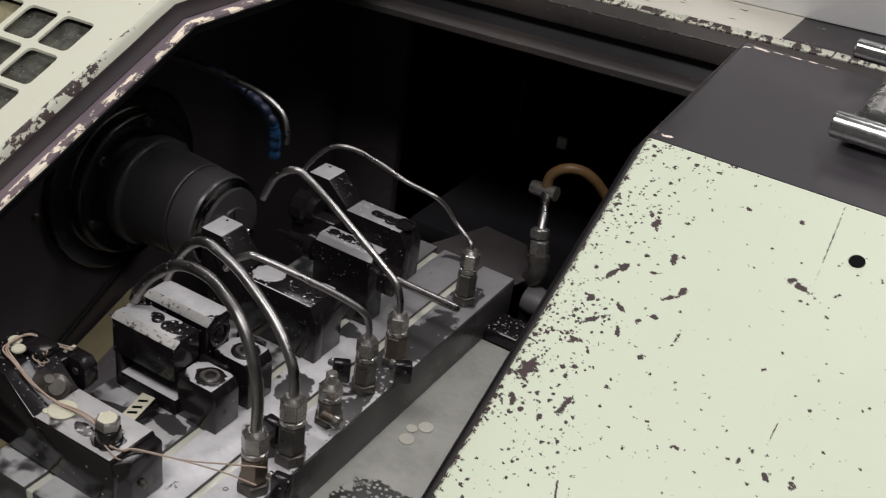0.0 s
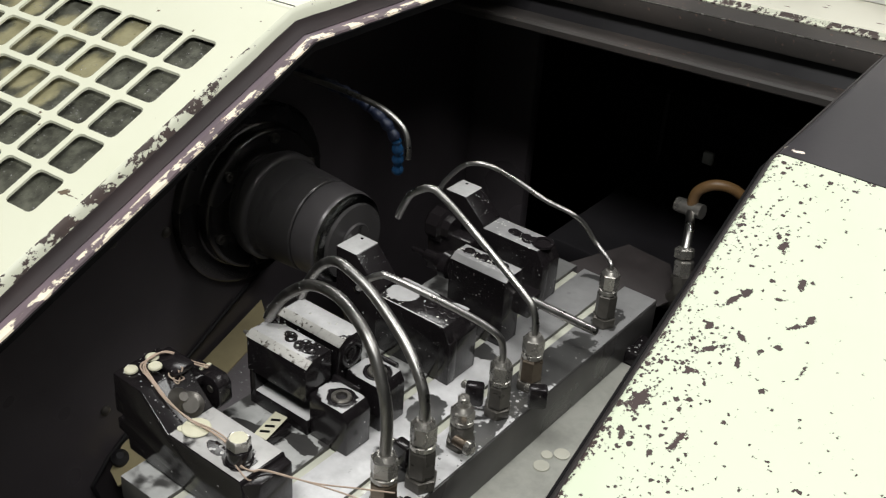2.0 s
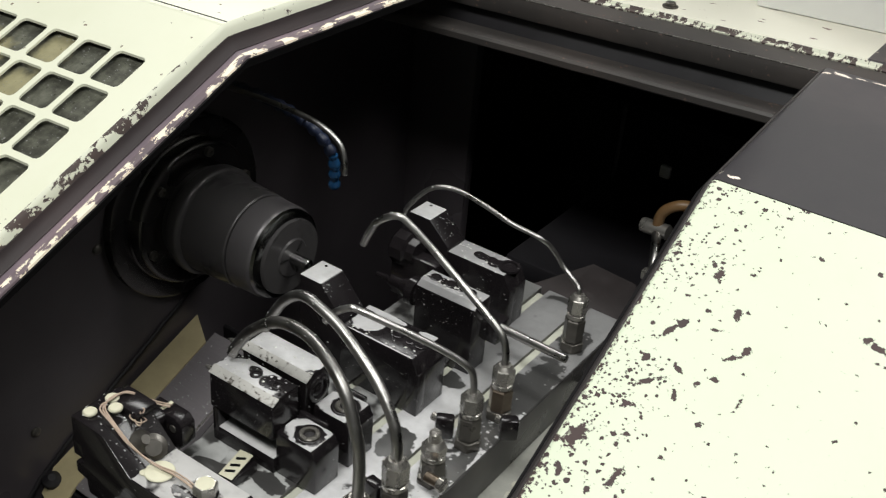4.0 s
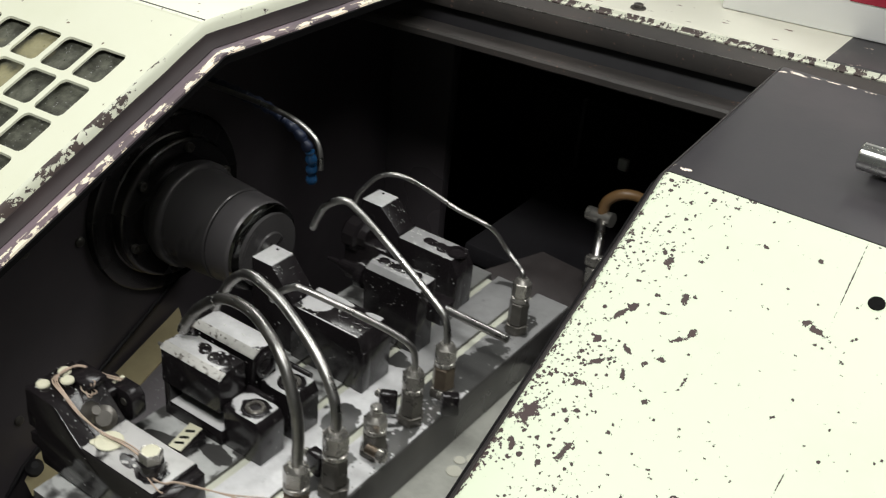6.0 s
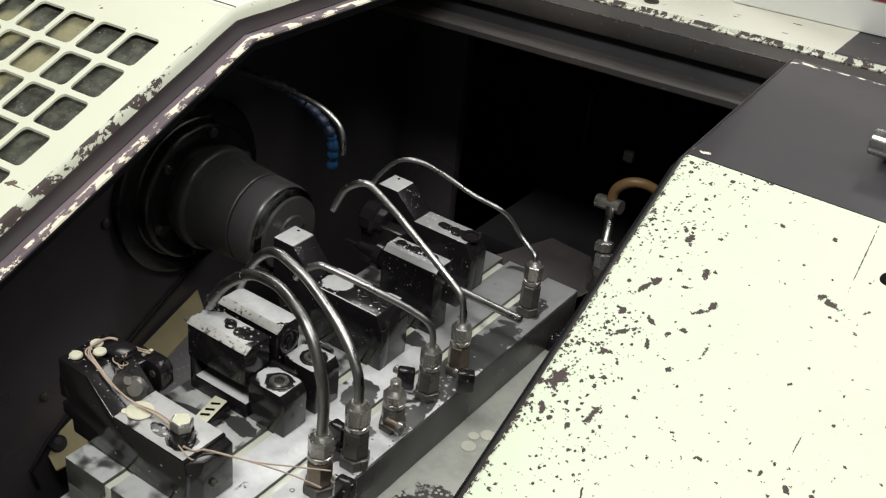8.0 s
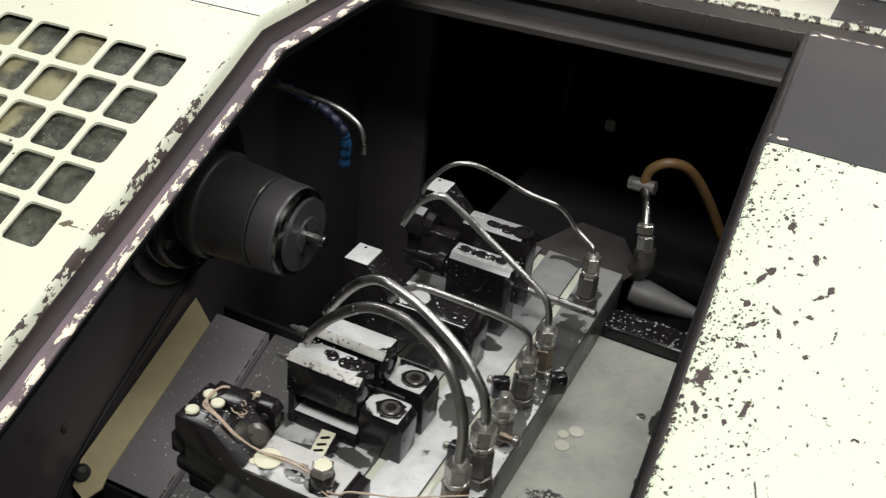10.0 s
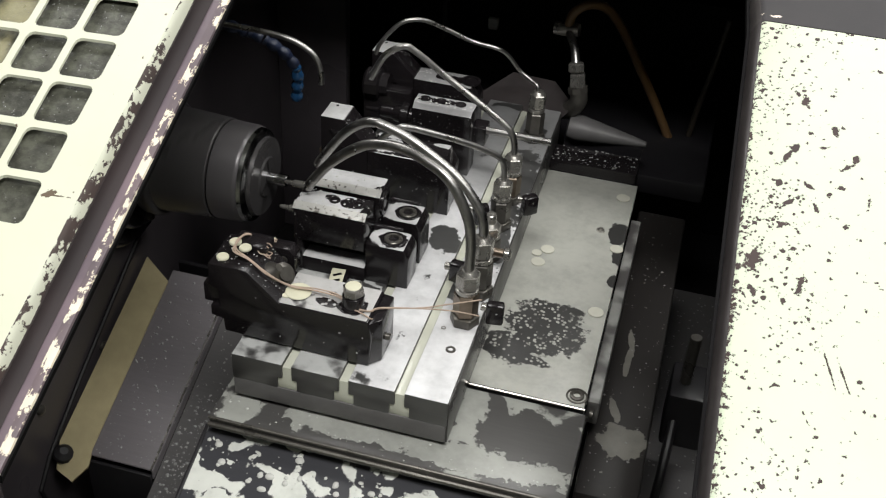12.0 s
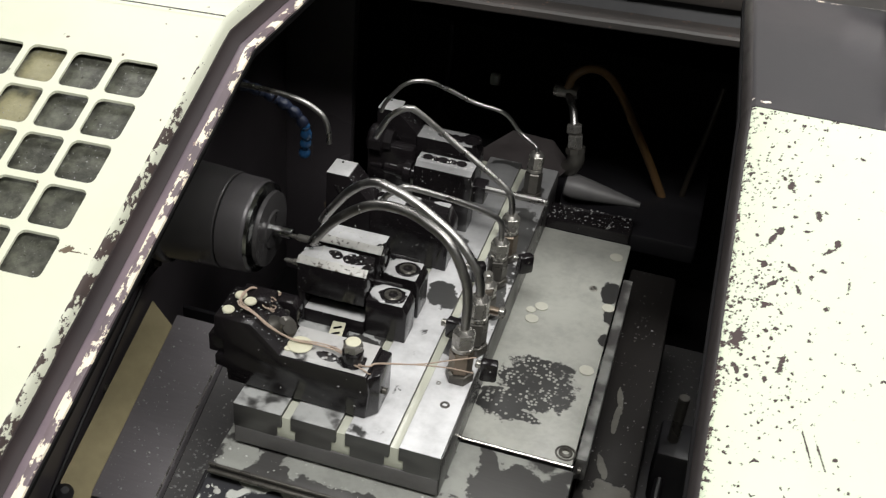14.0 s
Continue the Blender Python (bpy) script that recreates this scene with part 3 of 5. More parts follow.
for i in range(6):
    a = radians(60 * i + 18)
    part("bolt", lathe(((0, 0.005), (0.004, 0.005), (0.0045, 0.0045), (0.0045, 0.0025), (0.0025, 0.002)),
                       Matrix.Translation((-0.2730, SY + 0.066 * math.cos(a), SZ + 0.066 * math.sin(a))) @ AX, 12), fit_dark, flange)
spindle = thing("spindle", "dark steel lathe spindle nose turning with a collet", "spindle")
part("barrel", lathe([(-0.272, 0.050), (-0.2655, 0.0500), (-0.2640, 0.0506), (-0.2628, 0.0520), (-0.2620, 0.0540), (-0.2605, 0.0556), (-0.2580, 0.0566)] + quarter(-0.2500, 0.0516, 0.0052) + [(-0.2440, 0.0513), (-0.2200, 0.0504), (-0.1920, 0.0488), (-0.1908, 0.0478), (-0.1908, 0.04)], AX, 72), spindle_mat, spindle)
part("nose_cap", lathe(((-0.1895, 0.042), (-0.1895, 0.0470), (-0.1888, 0.0478), (-0.165, 0.0472), (-0.1622, 0.0466), (-0.1608, 0.0452), (-0.1605, 0.03)), AX, 72), cap_mat, spindle, "grey steel nose cap")
part("bright_ring", lathe(((-0.1606, 0.0455), (-0.157, 0.0448), (-0.1535, 0.0395), (-0.1535, 0.024)), AX, 64), ring_mat, spindle, "bright ground steel ring")
bm = lathe(((-0.1536, 0.0385), (-0.150, 0.0378), (-0.149, 0.020), (-0.1475, 0.0185), (-0.1475, 0.007)), AX, 48)
part("collet", bm, spindle_mat, spindle)
for i in range(3):
    s = part("collet_slot", box(-0.1478, -0.1468, -0.0006, 0.0006, 0.0075, 0.0184, 0), hole_black, spindle)
    s.matrix_local = pose(0, 0, 0, 120 * i)
part("workpiece", lathe(((-0.148, 0.0058), (-0.1285, 0.0058), (-0.1275, 0.005), (-0.1275, 0.0022), (-0.132, 0.002)), AX, 24), ring_mat, spindle, "bright turned steel bar end")
spindle.matrix_basis = pose(SX, SY, SZ)

# ---- still nozzle above the spindle ----
nozzle = thing("coolant_nozzle", "blue segmented coolant hose with drops hanging from the bulkhead", "coolant hose")
chain = smooth_line([(-0.1325, 0.2566, 0.0905), (-0.1310, 0.2545, 0.1000), (-0.1290, 0.2519, 0.1130), (-0.1320, 0.2490, 0.1280), (-0.1460, 0.2460, 0.1430), (-0.1750, 0.2420, 0.1560), (-0.2300, 0.2380, 0.1620), (-0.2990, 0.2360, 0.1600)], 8)
last = None
for a, b in zip(chain, chain[1:]):
    if last is None or (a - last).length > 0.0118:
        last = a
        m = Matrix.Translation(a) @ (b - a).to_track_quat("Z", "Y").to_matrix().to_4x4()
        part("segment", lathe(((-0.0035, 0.0048), (-0.002, 0.0056), (0.001, 0.0058), (0.004, 0.0048), (0.0060, 0.0040), (0.0075, 0.0046), (0.0095, 0.0048)), m, 18), blue if a.z < 0.122 else blue_dark, nozzle)
spray = thing("coolant_tube", "thin bent steel tube beside the blue hose", "coolant tube")
part("bent_tube", tube([(-0.0965, 0.2270, 0.1245), (-0.0972, 0.2277, 0.1360), (-0.1010, 0.2285, 0.1470), (-0.1089, 0.2286, 0.1551), (-0.1286, 0.2270, 0.1640), (-0.1700, 0.2280, 0.1660), (-0.2300, 0.2290, 0.1640), (-0.2990, 0.2290, 0.1600)], 0.0026, 12), tube_steel, spray)

# ---- left cover with its grille ----
left = thing("headstock_cover", "cream enamelled headstock cover with a punched vent grille, paint chipped", "machine cover")
PX, PY, HX, HY = 0.0397, 0.03783, 0.0335, 0.0325
X1, Y1 = -0.1845, 0.0962
cols, rows = 11, 5


def on_cover(x, y, d=0.0):
    return (x, y, cover_z(x, y) + d)


bm = bmesh.new()
X0, Y0 = X1 - cols * PX, Y1 - rows * PY
for c in range(cols):
    for r in range(rows):
        cx, cy = X1 - (c + 0.5) * PX, Y1 - (r + 0.5) * PY
        inner, outer = [], []
        for q in range(4):
            qx, qy = ((1, 1), (-1, 1), (-1, -1), (1, -1))[q]
            for s in range(4):
                a = radians(90 * q + 30 * s)
                inner.append((cx + qx * (HX / 2 - 0.005) + 0.005 * math.cos(a), cy + qy * (HY / 2 - 0.005) + 0.005 * math.sin(a)))
                ox, oy = cx + qx * PX / 2, cy + qy * PY / 2
                if s == 0:
                    ox, oy = (ox, cy + qy * (HY / 2 - 0.005)) if q % 2 == 0 else (cx + qx * (HX / 2 - 0.005), oy)
                if s == 3:
                    ox, oy = (cx + qx * (HX / 2 - 0.005), oy) if q % 2 == 0 else (ox, cy + qy * (HY / 2 - 0.005))
                outer.append((ox, oy))
        vi = [bm.verts.new(on_cover(*p)) for p in inner]
        vd = [bm.verts.new(on_cover(*p, -0.0022)) for p in inner]
        vo = [bm.verts.new(on_cover(*p)) for p in outer]
        for i in range(16):
            ring = [vo[i - 1], vo[i], vi[i], vi[i - 1]]
            bm.faces.new(ring)
            bm.faces.new((vi[i - 1], vi[i], vd[i], vd[i - 1]))


def cover_quad(x0, x1, y0, y1):
    bm.faces.new([bm.verts.new(on_cover(x, y)) for x, y in ((x0, y0), (x1, y0), (x1, y1), (x0, y1))])


cover_quad(X1, -0.1575, -0.225, 0.145)
cover_quad(X0, X1, Y1, 0.145)
cover_quad(X0, X1, -0.225, Y0)
cover_quad(-0.75, X0, -0.225, 0.145)
bmesh.ops.remove_doubles(bm, verts=bm.verts, dist=0.00002)
part("grille_panel", bm, cream_left, left, "sloping panel with five rows of square vents", None)
part("top_panel", box(-0.75, -0.1575, 0.1453, 0.56, 0.2665 - 0.03, 0.2665, 0.002, lean), cream_left, left)
part("crease", tube([(-0.75, 0.145, 0.2645 + lean(-0.75)), (-0.1575, 0.145, 0.2645 + lean(-0.1575))], 0.0022, 8, 2), cream_left, left)
part("front_panel", box(-0.75, -0.158, -0.228, -0.225, FLOOR, 0.1028, 0.001, lambda x, y: lean(x)), cream_left, left)
part("seam", tube([(-0.60, 0.150, 0.2667 + lean(-0.60)), (-0.1585, 0.150, 0.2667 + lean(-0.1585))], 0.0006, 6, 2), trim_grey, left)
part("cross_seam", tube([(-0.40, 0.30, 0.2665 + lean(-0.40)), (-0.1585, 0.245, 0.2665 + lean(-0.1585))], 0.0005, 6, 2), trim_grey, left)
part("filter_backing", box(X0 - 0.02, X1 + 0.015, Y0 - 0.02, Y1 + 0.02, -0.011, -0.0075, 0, lambda x, y: cover_z(x, y)), screen_back, left, "grimy filter with yellowed patches behind the vents")
beads("specks", scatter(1500, -0.42, X1, Y0, Y1, lambda x, y: cover_z(x, y) - 0.0076, 0.0002, 0.0008), bead_dim, left, 8)

SPINE = []
for yy in [-0.225 + 0.37 * i / 36 for i in range(37)] + [0.145 + 0.31 * (i + 1) / 28 for i in range(28)]:
    SPINE.append(lambda px, pz, yy=yy: (px, yy, cover_z(px, yy) + pz + 0.0007 * noise.noise((px * 90, yy * 45, 3))))


def strip(profile, spine=SPINE):
    return thick(sweep(profile, spine), 0.0015)


EDGE = ((-0.1577, 0.0004), (-0.1560, -0.0008), (-0.1545, -0.0036), (-0.1534, -0.0070), (-0.1526, -0.0096))
part("flaked_edge", strip(EDGE, SPINE[:29]), cream_edge, left, "panel edge with flaking cream paint")
part("panel_edge", strip(EDGE, SPINE[28:]), cream_lip, left, "panel edge with small chips")
part("seal_channel", strip(((-0.1528, -0.0092), (-0.1520, -0.0130), (-0.1490, -0.0178), (-0.1442, -0.0205))), band, left, "dark violet-grey channel")
part("inner_strip", strip(((-0.1444, -0.0200), (-0.1420, -0.0198), (-0.1385, -0.0202))), rim_strip, left, "violet-grey inner strip")
part("chipped_rim", strip(((-0.1386, -0.0202), (-0.1350, -0.0204), (-0.1325, -0.0212), (-0.1318, -0.0235))), flake, left, "rim chipped back to cream paint")
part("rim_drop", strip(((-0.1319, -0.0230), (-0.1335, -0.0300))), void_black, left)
part("frame_foot", box(-0.158, -0.132, -0.229, -0.2252, -0.6, 0.082, 0.002), band, left)

# ---- right sliding cover ----
right = thing("sliding_cover", "cream enamelled sliding cover, heavily chipped at the edge, slate grey top", "machine cover")


def edge_x(y):
    return 0.2628 - 0.045 * y


def right_z(x, y):
    return 0.2299 + 0.4169 * min(y, 0.137) + 0.0071 * (x - 0.29)


def right_sheet(xs, ys, d):
    bm = bmesh.new()
    g = [[bm.verts.new((edge_x(y) + x, y, right_z(edge_x(y) + x, y) + d(x))) for x in xs] for y in ys]
    for a, b in zip(g, g[1:]):
        for i in range(1, len(xs)):
            bm.faces.new((a[i - 1], a[i], b[i], b[i - 1]))
    return thick(bm, 0.002)


SLOPE_Y = [-0.225 + 0.362 * i / 24 for i in range(25)]
FLAT_Y = [0.1385 + 0.2345 * i / 20 for i in range(21)]
ROUND = [0, 0.002, 0.004, 0.03, 0.1, 0.2, 0.5]


def curl(x):
    return -0.5 * max(0.0, 0.004 - x) ** 2 / 0.004


part("front_slope", right_sheet(ROUND, SLOPE_Y, curl), cream_right, right, "sloping front panel in chipped cream enamel", 60)
part("edge_trim", right_sheet([-0.0052, -0.0046, -0.003, -0.001, 0.0004], SLOPE_Y + FLAT_Y, lambda x: -0.0010 - 0.011 * min(1, (x / -0.0052) ** 2 if x < 0 else 0)), trim_grey, right, "grey rounded edge trim", 60)
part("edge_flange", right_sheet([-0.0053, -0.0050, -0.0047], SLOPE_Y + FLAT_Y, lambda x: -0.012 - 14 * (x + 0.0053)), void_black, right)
part("top_panel", right_sheet(ROUND, FLAT_Y, curl), slate, right, "flat slate grey top panel", 60)
part("screw_hole", lathe(((0, 0.0047), (0.0007, 0.0045)), Matrix.Translation((0.4042, 0.1002, right_z(0.4042, 0.1002) + 0.0002)) @ pose(0, 0, 0, 23.8, -2.6, 0), 20), hole_black, right)
latch = part("latch", box(0.358, 0.43, 0.225, 0.365, 0.2905, 0.2965, 0.002), slate, right, "slate grey latch plate")
part("handle_bar", lathe(((0, 0.0075), (0.001, 0.0088), (0.09, 0.0088), (0.091, 0.0075)), Matrix.Translation((0.3530, 0.2080, 0.3060)) @ AX, 28), chrome, latch, "polished round bar")
part("hinge_barrel", lathe(((0, 0.0065), (0.001, 0.0078), (0.06, 0.0078), (0.061, 0.0065)), Matrix.Translation((0.3290, 0.3790, 0.3050)) @ AX, 28), chrome, latch, "polished round bar")
part("spring", lathe([(0.012 * i + d, r) for i in range(10) for d, r in ((0, 0.0075), (0.004, 0.0105), (0.008, 0.0105), (0.0115, 0.0075))], Matrix.Translation((0.3740, 0.232, 0.3070)) @ AY, 24), chrome, latch, "stack of bright rings")

# ---- rear frame ----
rear = thing("rear_beam", "sooty dark steel rear beam with a scuffed cream ledge", "machine frame")


def rear_bar(profile, material, name, label="", x0=-0.30, x1=0.60):
    bm = bmesh.new()
    rows_ = []
    for i in range(31):
        x = x0 + (x1 - x0) * i / 30
        rows_.append([bm.verts.new((x, y, z + lean(x) + 0.0004 * noise.noise((x * 40, y * 60, z * 60)))) for y, z in profile])
    for a, b in zip(rows_, rows_[1:]):
        for j in range(1, len(profile)):
            bm.faces.new((a[j - 1], a[j], b[j], b[j - 1]))
    part(name, thick(bm, 0.0015), material, rear, label)


rear_bar(((0.93, 0.183), (0.436, 0.1855), (0.434, 0.187), (0.434, 0.1915), (0.4355, 0.193), (0.4550, 0.1955)), beam_mat, "lower_flange")
rear_bar(((0.4551, 0.1955), (0.4640, 0.2120)), inner_black, "recess")
rear_bar(((0.4641, 0.2120), (0.4525, 0.2150), (0.4515, 0.2165), (0.4515, 0.2335), (0.4525, 0.2350), (0.4780, 0.2382)), beam_mat, "upper_flange")
# thin steel-coloured line on the upper flange's top edge
part("silvery_edge", tube([(x_, 0.4517, 0.2346 + lean(x_)) for x_ in (-0.30, 0.0, 0.30, 0.60)], 0.0006, 6, 3), fit_steel, rear, "thin silvery line along the flange edge")
rear_bar(((0.4765, 0.2378), (0.4815, 0.2388), (0.4840, 0.2420)), cream_edge, "ledge_lip", "flaking cream lip")
rear_bar(((0.4839, 0.2418), (0.4860, 0.2436), (0.78, 0.2440), (0.79, 0.2440), (0.95, 0.2440)), cream_ledge, "ledge", "scuffed cream ledge", -0.75, 0.2515)
rear_bar(((0.4839, 0.2418), (0.4860, 0.2436), (0.78, 0.2440), (0.95, 0.2440)), slate_worn, "bare_ledge", "slate grey ledge with the cream worn off", 0.2515, 0.80)
part("bolt", lathe(((0, 0.0075), (0.0012, 0.0075), (0.0013, 0.005), (0.004, 0.0048), (0.0046, 0.004)), Matrix.Translation((0.0635, 0.5002, 0.2555)), 18), fit_dark, rear, "round-headed bolt")
case = thing("machine_base", "cream lathe base cabinet below the covers", "machine base")
for nm, b in (("front_plate", (-0.131, 0.75, -0.228, -0.2245, FLOOR, 0.02)), ("rear_plate", (-0.75, 0.8, 0.962, 0.975, FLOOR, 0.24)),
              ("end_plate", (-0.765, -0.751, -0.225, 0.975, FLOOR, 0.06)), ("tail_plate", (0.782, 0.795, -0.225, 0.95, FLOOR, 0.10))):
    part(nm, box(*b, 0.002), cream_left, case)
cab = thing("white_cabinet", "white control cabinet with red markings on the rear ledge", "control cabinet")
part("cabinet_body", box(0.1235, 0.56, 0.560, 0.80, 0.2580, 0.62, 0.002, lambda x, y: 0.045 * (x - 0.1235)), cab_white, cab)
part("marking", box(0.198, 0.232, 0.5588, 0.5599, 0.2905, 0.306, 0.0003, lambda x, y: 0.045 * (x - 0.1235)), red_mark, cab, "red bar of writing")
part("marking", box(0.240, 0.30, 0.5588, 0.5599, 0.2905, 0.306, 0.0003, lambda x, y: 0.045 * (x - 0.1235)), red_mark, cab, "red bar of writing")

# ---- guards low on the headstock side ----


def guard_z(x, y):
    return -0.13 + 0.42 * (y - 0.215)


g1 = thing("felt_guard", "beige felt wiper strip along the headstock guard", "guard strip")
bm = bmesh.new()
pts = ((-0.2967, 0.2290, 0.004), (-0.2640, 0.2095, 0.002), (-0.2628, 0.0340, 0.002), (-0.2600, 0.0190, 0.000), (-0.2700, 0.0040, -0.002), (-0.2890, 0.0100, 0.0), (-0.2945, 0.0300, 0.008))
bm.faces.new([bm.verts.new((x, y, guard_z(x, y) + d)) for x, y, d in pts])
part("strip", thick(bm, 0.003), beige, g1)
part("grease_lump", lathe(((0, 0.010), (0.004, 0.009), (0.008, 0.004)), Matrix.Translation((-0.287, 0.022, guard_z(0, 0.022) + 0.004)) @ pose(0, 0, 0, 10, 20, 0), 12), inner_black, g1)
g2 = thing("way_cover", "grey steel way cover splashed with coolant drops", "way cover")
part("top_sheet", box(-0.265, -0.2000, 0.030, 0.224, -0.002, 0.0, 0.0006, guard_z), cover_dark, g2)
part("end_sheet", box(-0.266, -0.199, 0.026, 0.030, -0.30, -0.213, 0.0008), inner_black, g2)
part("bright_edge", tube([(-0.1995, 0.224, guard_z(0, 0.224)), (-0.1995, 0.03, guard_z(0, 0.03))], 0.0010, 8, 4), fit_steel, g2)
part("side_sheet", box(-0.1992, -0.1975, 0.030, 0.224, -0.012, -0.001, 0, guard_z), cover_dark, g2)
beads("drops", scatter(260, -0.263, -0.201, 0.033, 0.220, guard_z, 0.0003, 0.0017), bead_dim, g2, 5)
g3 = thing("drip_tray", "dark tray frothy with coolant beside the carriage", "drip tray")
part("tray_sheet", box(-0.1972, -0.02, -0.10, 0.235, -0.014, -0.012, 0.0006, guard_z), cover_frothy, g3)
part("tray_back", box(-0.265, -0.02, 0.236, 0.240, -0.20, -0.004, 0.0008, guard_z), inner_black, g3)
part("tray_lip", box(-0.1972, -0.02, -0.104, -0.1005, -0.03, -0.008, 0.0008, guard_z), inner_black, g3)
beads("froth", scatter(900, -0.195, -0.10, -0.09, 0.115, lambda x, y: guard_z(x, y) - 0.012, 0.0004, 0.0022), bead_dim, g3, 6)
beads("froth", scatter(120, -0.195, -0.10, 0.115, 0.23, lambda x, y: guard_z(x, y) - 0.012, 0.0003, 0.0012), bead_dim, g3, 7)

# ---- the carriage and the slide: all of it travels ----
moving, along = [], []


def rider(name, label, category, group="", kind=""):
    ob = thing(name, label, category, group, kind)
    moving.append(ob)
    return ob


# apron under the carriage, carried along the bed only
apron = thing("carriage_apron", "black carriage apron splashed with milky coolant", "apron")
along.append(apron)
part("apron_sheet", box(-0.105, 0.19, -0.215, -0.02, -0.002, 0.0, 0.0006, lambda x, y: -0.066 + 0.38 * min(0, y + 0.02)), apron_mat, apron)
part("apron_back", box(-0.105, 0.19, -0.0198, 0.30, -0.110, -0.1035, 0.001), apron_mat, apron)
part("apron_step", box(-0.105, 0.19, -0.024, -0.0205, -0.110, -0.0685, 0.0005), inner_black, apron)
part("apron_edge", box(-0.108, -0.105, -0.215, -0.02, -0.02, 0.001, 0.0006, lambda x, y: -0.066 + 0.38 * min(0, y + 0.02)), inner_black, apron)
bracket = thing("small_bracket", "small clip painted white for its glint, on the dark rear way cover", "clip")
along.append(bracket)
# cabinet white stands in for the glint on the metal clip
part("clip", box(-0.0625, -0.0480, 0.774, 0.783, -0.060, -0.043, 0.0025), cab_white, bracket)
part("clip_slot", box(-0.0570, -0.0535, 0.7765, 0.7785, -0.056, -0.048, 0.0005), hole_black, bracket)
wayback = thing("rear_way_cover", "black rear way cover behind the slide", "way cover")
along.append(wayback)
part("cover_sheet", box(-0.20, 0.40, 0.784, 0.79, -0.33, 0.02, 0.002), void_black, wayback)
part("cover_step", box(-0.12, 0.26, 0.50, 0.784, -0.10, -0.075, 0.004), inner_black, wayback)
part("cover_rib", box(-0.126, -0.120, 0.772, 0.784, -0.30, 0.02, 0.001), inner_black, wayback)

carriage = rider("carriage_plate", "flat carriage plate flooded with milky coolant", "carriage")
part("side_plate", box(0.0888, 0.1880, 0.0735, 0.425, -0.058, -0.0430, 0.0010), plate_milky, carriage, "plate under milky coolant with a dark dried patch")
part("front_plate", box(-0.1010, 0.1910, -0.0260, 0.0715, -0.062, -0.0475, 0.0012), strip_dark, carriage, "dark front plate with coolant pools")
part("front_lip", tube([(-0.1010, -0.0262, -0.0490), (0.1910, -0.0262, -0.0490)], 0.0015, 8, 2), fit_dark, carriage)
part("lower_lip", tube([(-0.1010, -0.0275, -0.0555), (0.1910, -0.0275, -0.0555)], 0.0022, 8, 2), fit_dark, carriage)
part("seam_bead", tube([(0.0905, 0.0725, -0.0440), (0.1890, 0.0725, -0.0440)], 0.0012, 8, 2), fit_steel, carriage)
part("edge_rail", box(0.1892, 0.1995, 0.0900, 0.37, -0.075, -0.0500, 0.0015), rail_frothy, carriage, "grey edge rail filmed with coolant")
part("underside", box(-0.095, 0.186, 0.0, 0.44, -0.10, -0.0625, 0.001), inner_black, carriage)
part("side_cover", box(0.1930, 0.2460, 0.030, 0.46, -0.14, -0.0955, 0.003), right_cover, carriage, "black side cover with dried splashes")
part("rear_wall", box(0.075, 0.185, 0.426, 0.462, -0.075, -0.030, 0.004), black_plain, carriage, "black wet ridge")


def cap_screw(x, y, z, r, parent, name="cap_screw", material=None):
    s = part(name, lathe(((-0.003, r * 1.5), (0, r * 1.5), (0.0002, r * 1.25), (-0.0015, r * 1.15), (-0.0015, r), (0.0012, r), (0.0016, r * 0.9), (0.0016, r * 0.52), (-0.0012, r * 0.5)),
                         Matrix.Translation((x, y, z)), 20), material or fit_steel, parent)
    return s


cap_screw(0.1798, 0.0856, -0.0425, 0.0062, carriage, material=fit_dark)
cap_screw(0.1620, 0.330, -0.0425, 0.0030, carriage)
part("rail_screw", lathe(((0, 0.004), (0.003, 0.004), (0.0034, 0.003)), Matrix.Translation((0.1925, 0.088, -0.062)) @ AX, 12), fit_dark, carriage)

slide = rider("tool_slide", "steel cross slide plate with T-slots, awash with milky coolant", "tool slide")
part("base", box(-0.0895, 0.0885, 0.0, 0.478, -0.0430, -0.0255, 0.0006), side_steel, slide)
RAILS = ((-0.0900, -0.0474), (-0.0394, 0.0002), (0.0082, 0.0460), (0.0540, 0.0890))
for i, (a, b) in enumerate(RAILS):
    u = 0.0 if i == 0 else 0.0042
    w = 0.0 if i == 3 else 0.0042
    part("rail", prism(((a, 0), (b, 0), (b, -0.0145), (b - w, -0.0145), (b - w, -0.0254), (a + u, -0.0254), (a + u, -0.0145), (a, -0.0145)), "y", 0.0, 0.478, 0.0007),
         slot_steel if i > 1 else rail_steel, slide, "steel rail between the slots")
for a, b in ((-0.0474, -0.0394), (0.0002, 0.0082), (0.0460, 0.0540)):
    part("slot_coolant", prism(((a + 0.0002, -0.0030), (b - 0.0002, -0.0030), (b - 0.0002, -0.0147), (b + 0.0040, -0.0147), (b + 0.0040, -0.0253), (a - 0.0040, -0.0253), (a - 0.0040, -0.0147), (a + 0.0002, -0.0147)), "y", 0.0012, 0.47, 0.0003), milk_mat, slide, "pale coolant standing in the slot")
# added strip: darkens the side face in place of shade and dark reflections
part("side_shade_strip", box(0.0885, 0.0900, 0.0008, 0.4775, -0.0428, -0.0012, 0.0004), shade_steel, slide, "added dark strip that shades the slide's side face")
cap_screw(0.0747, 0.0606, -0.0008, 0.0042, slide, material=fit_dark)
cap_screw(0.0620, 0.0850, -0.0012, 0.0022, slide)

# ---- tool holders ----
h1 = rider("parting_tool_holder", "black stepped tool holder bound with tan wire", "tool holder", "tool holders on the slide")
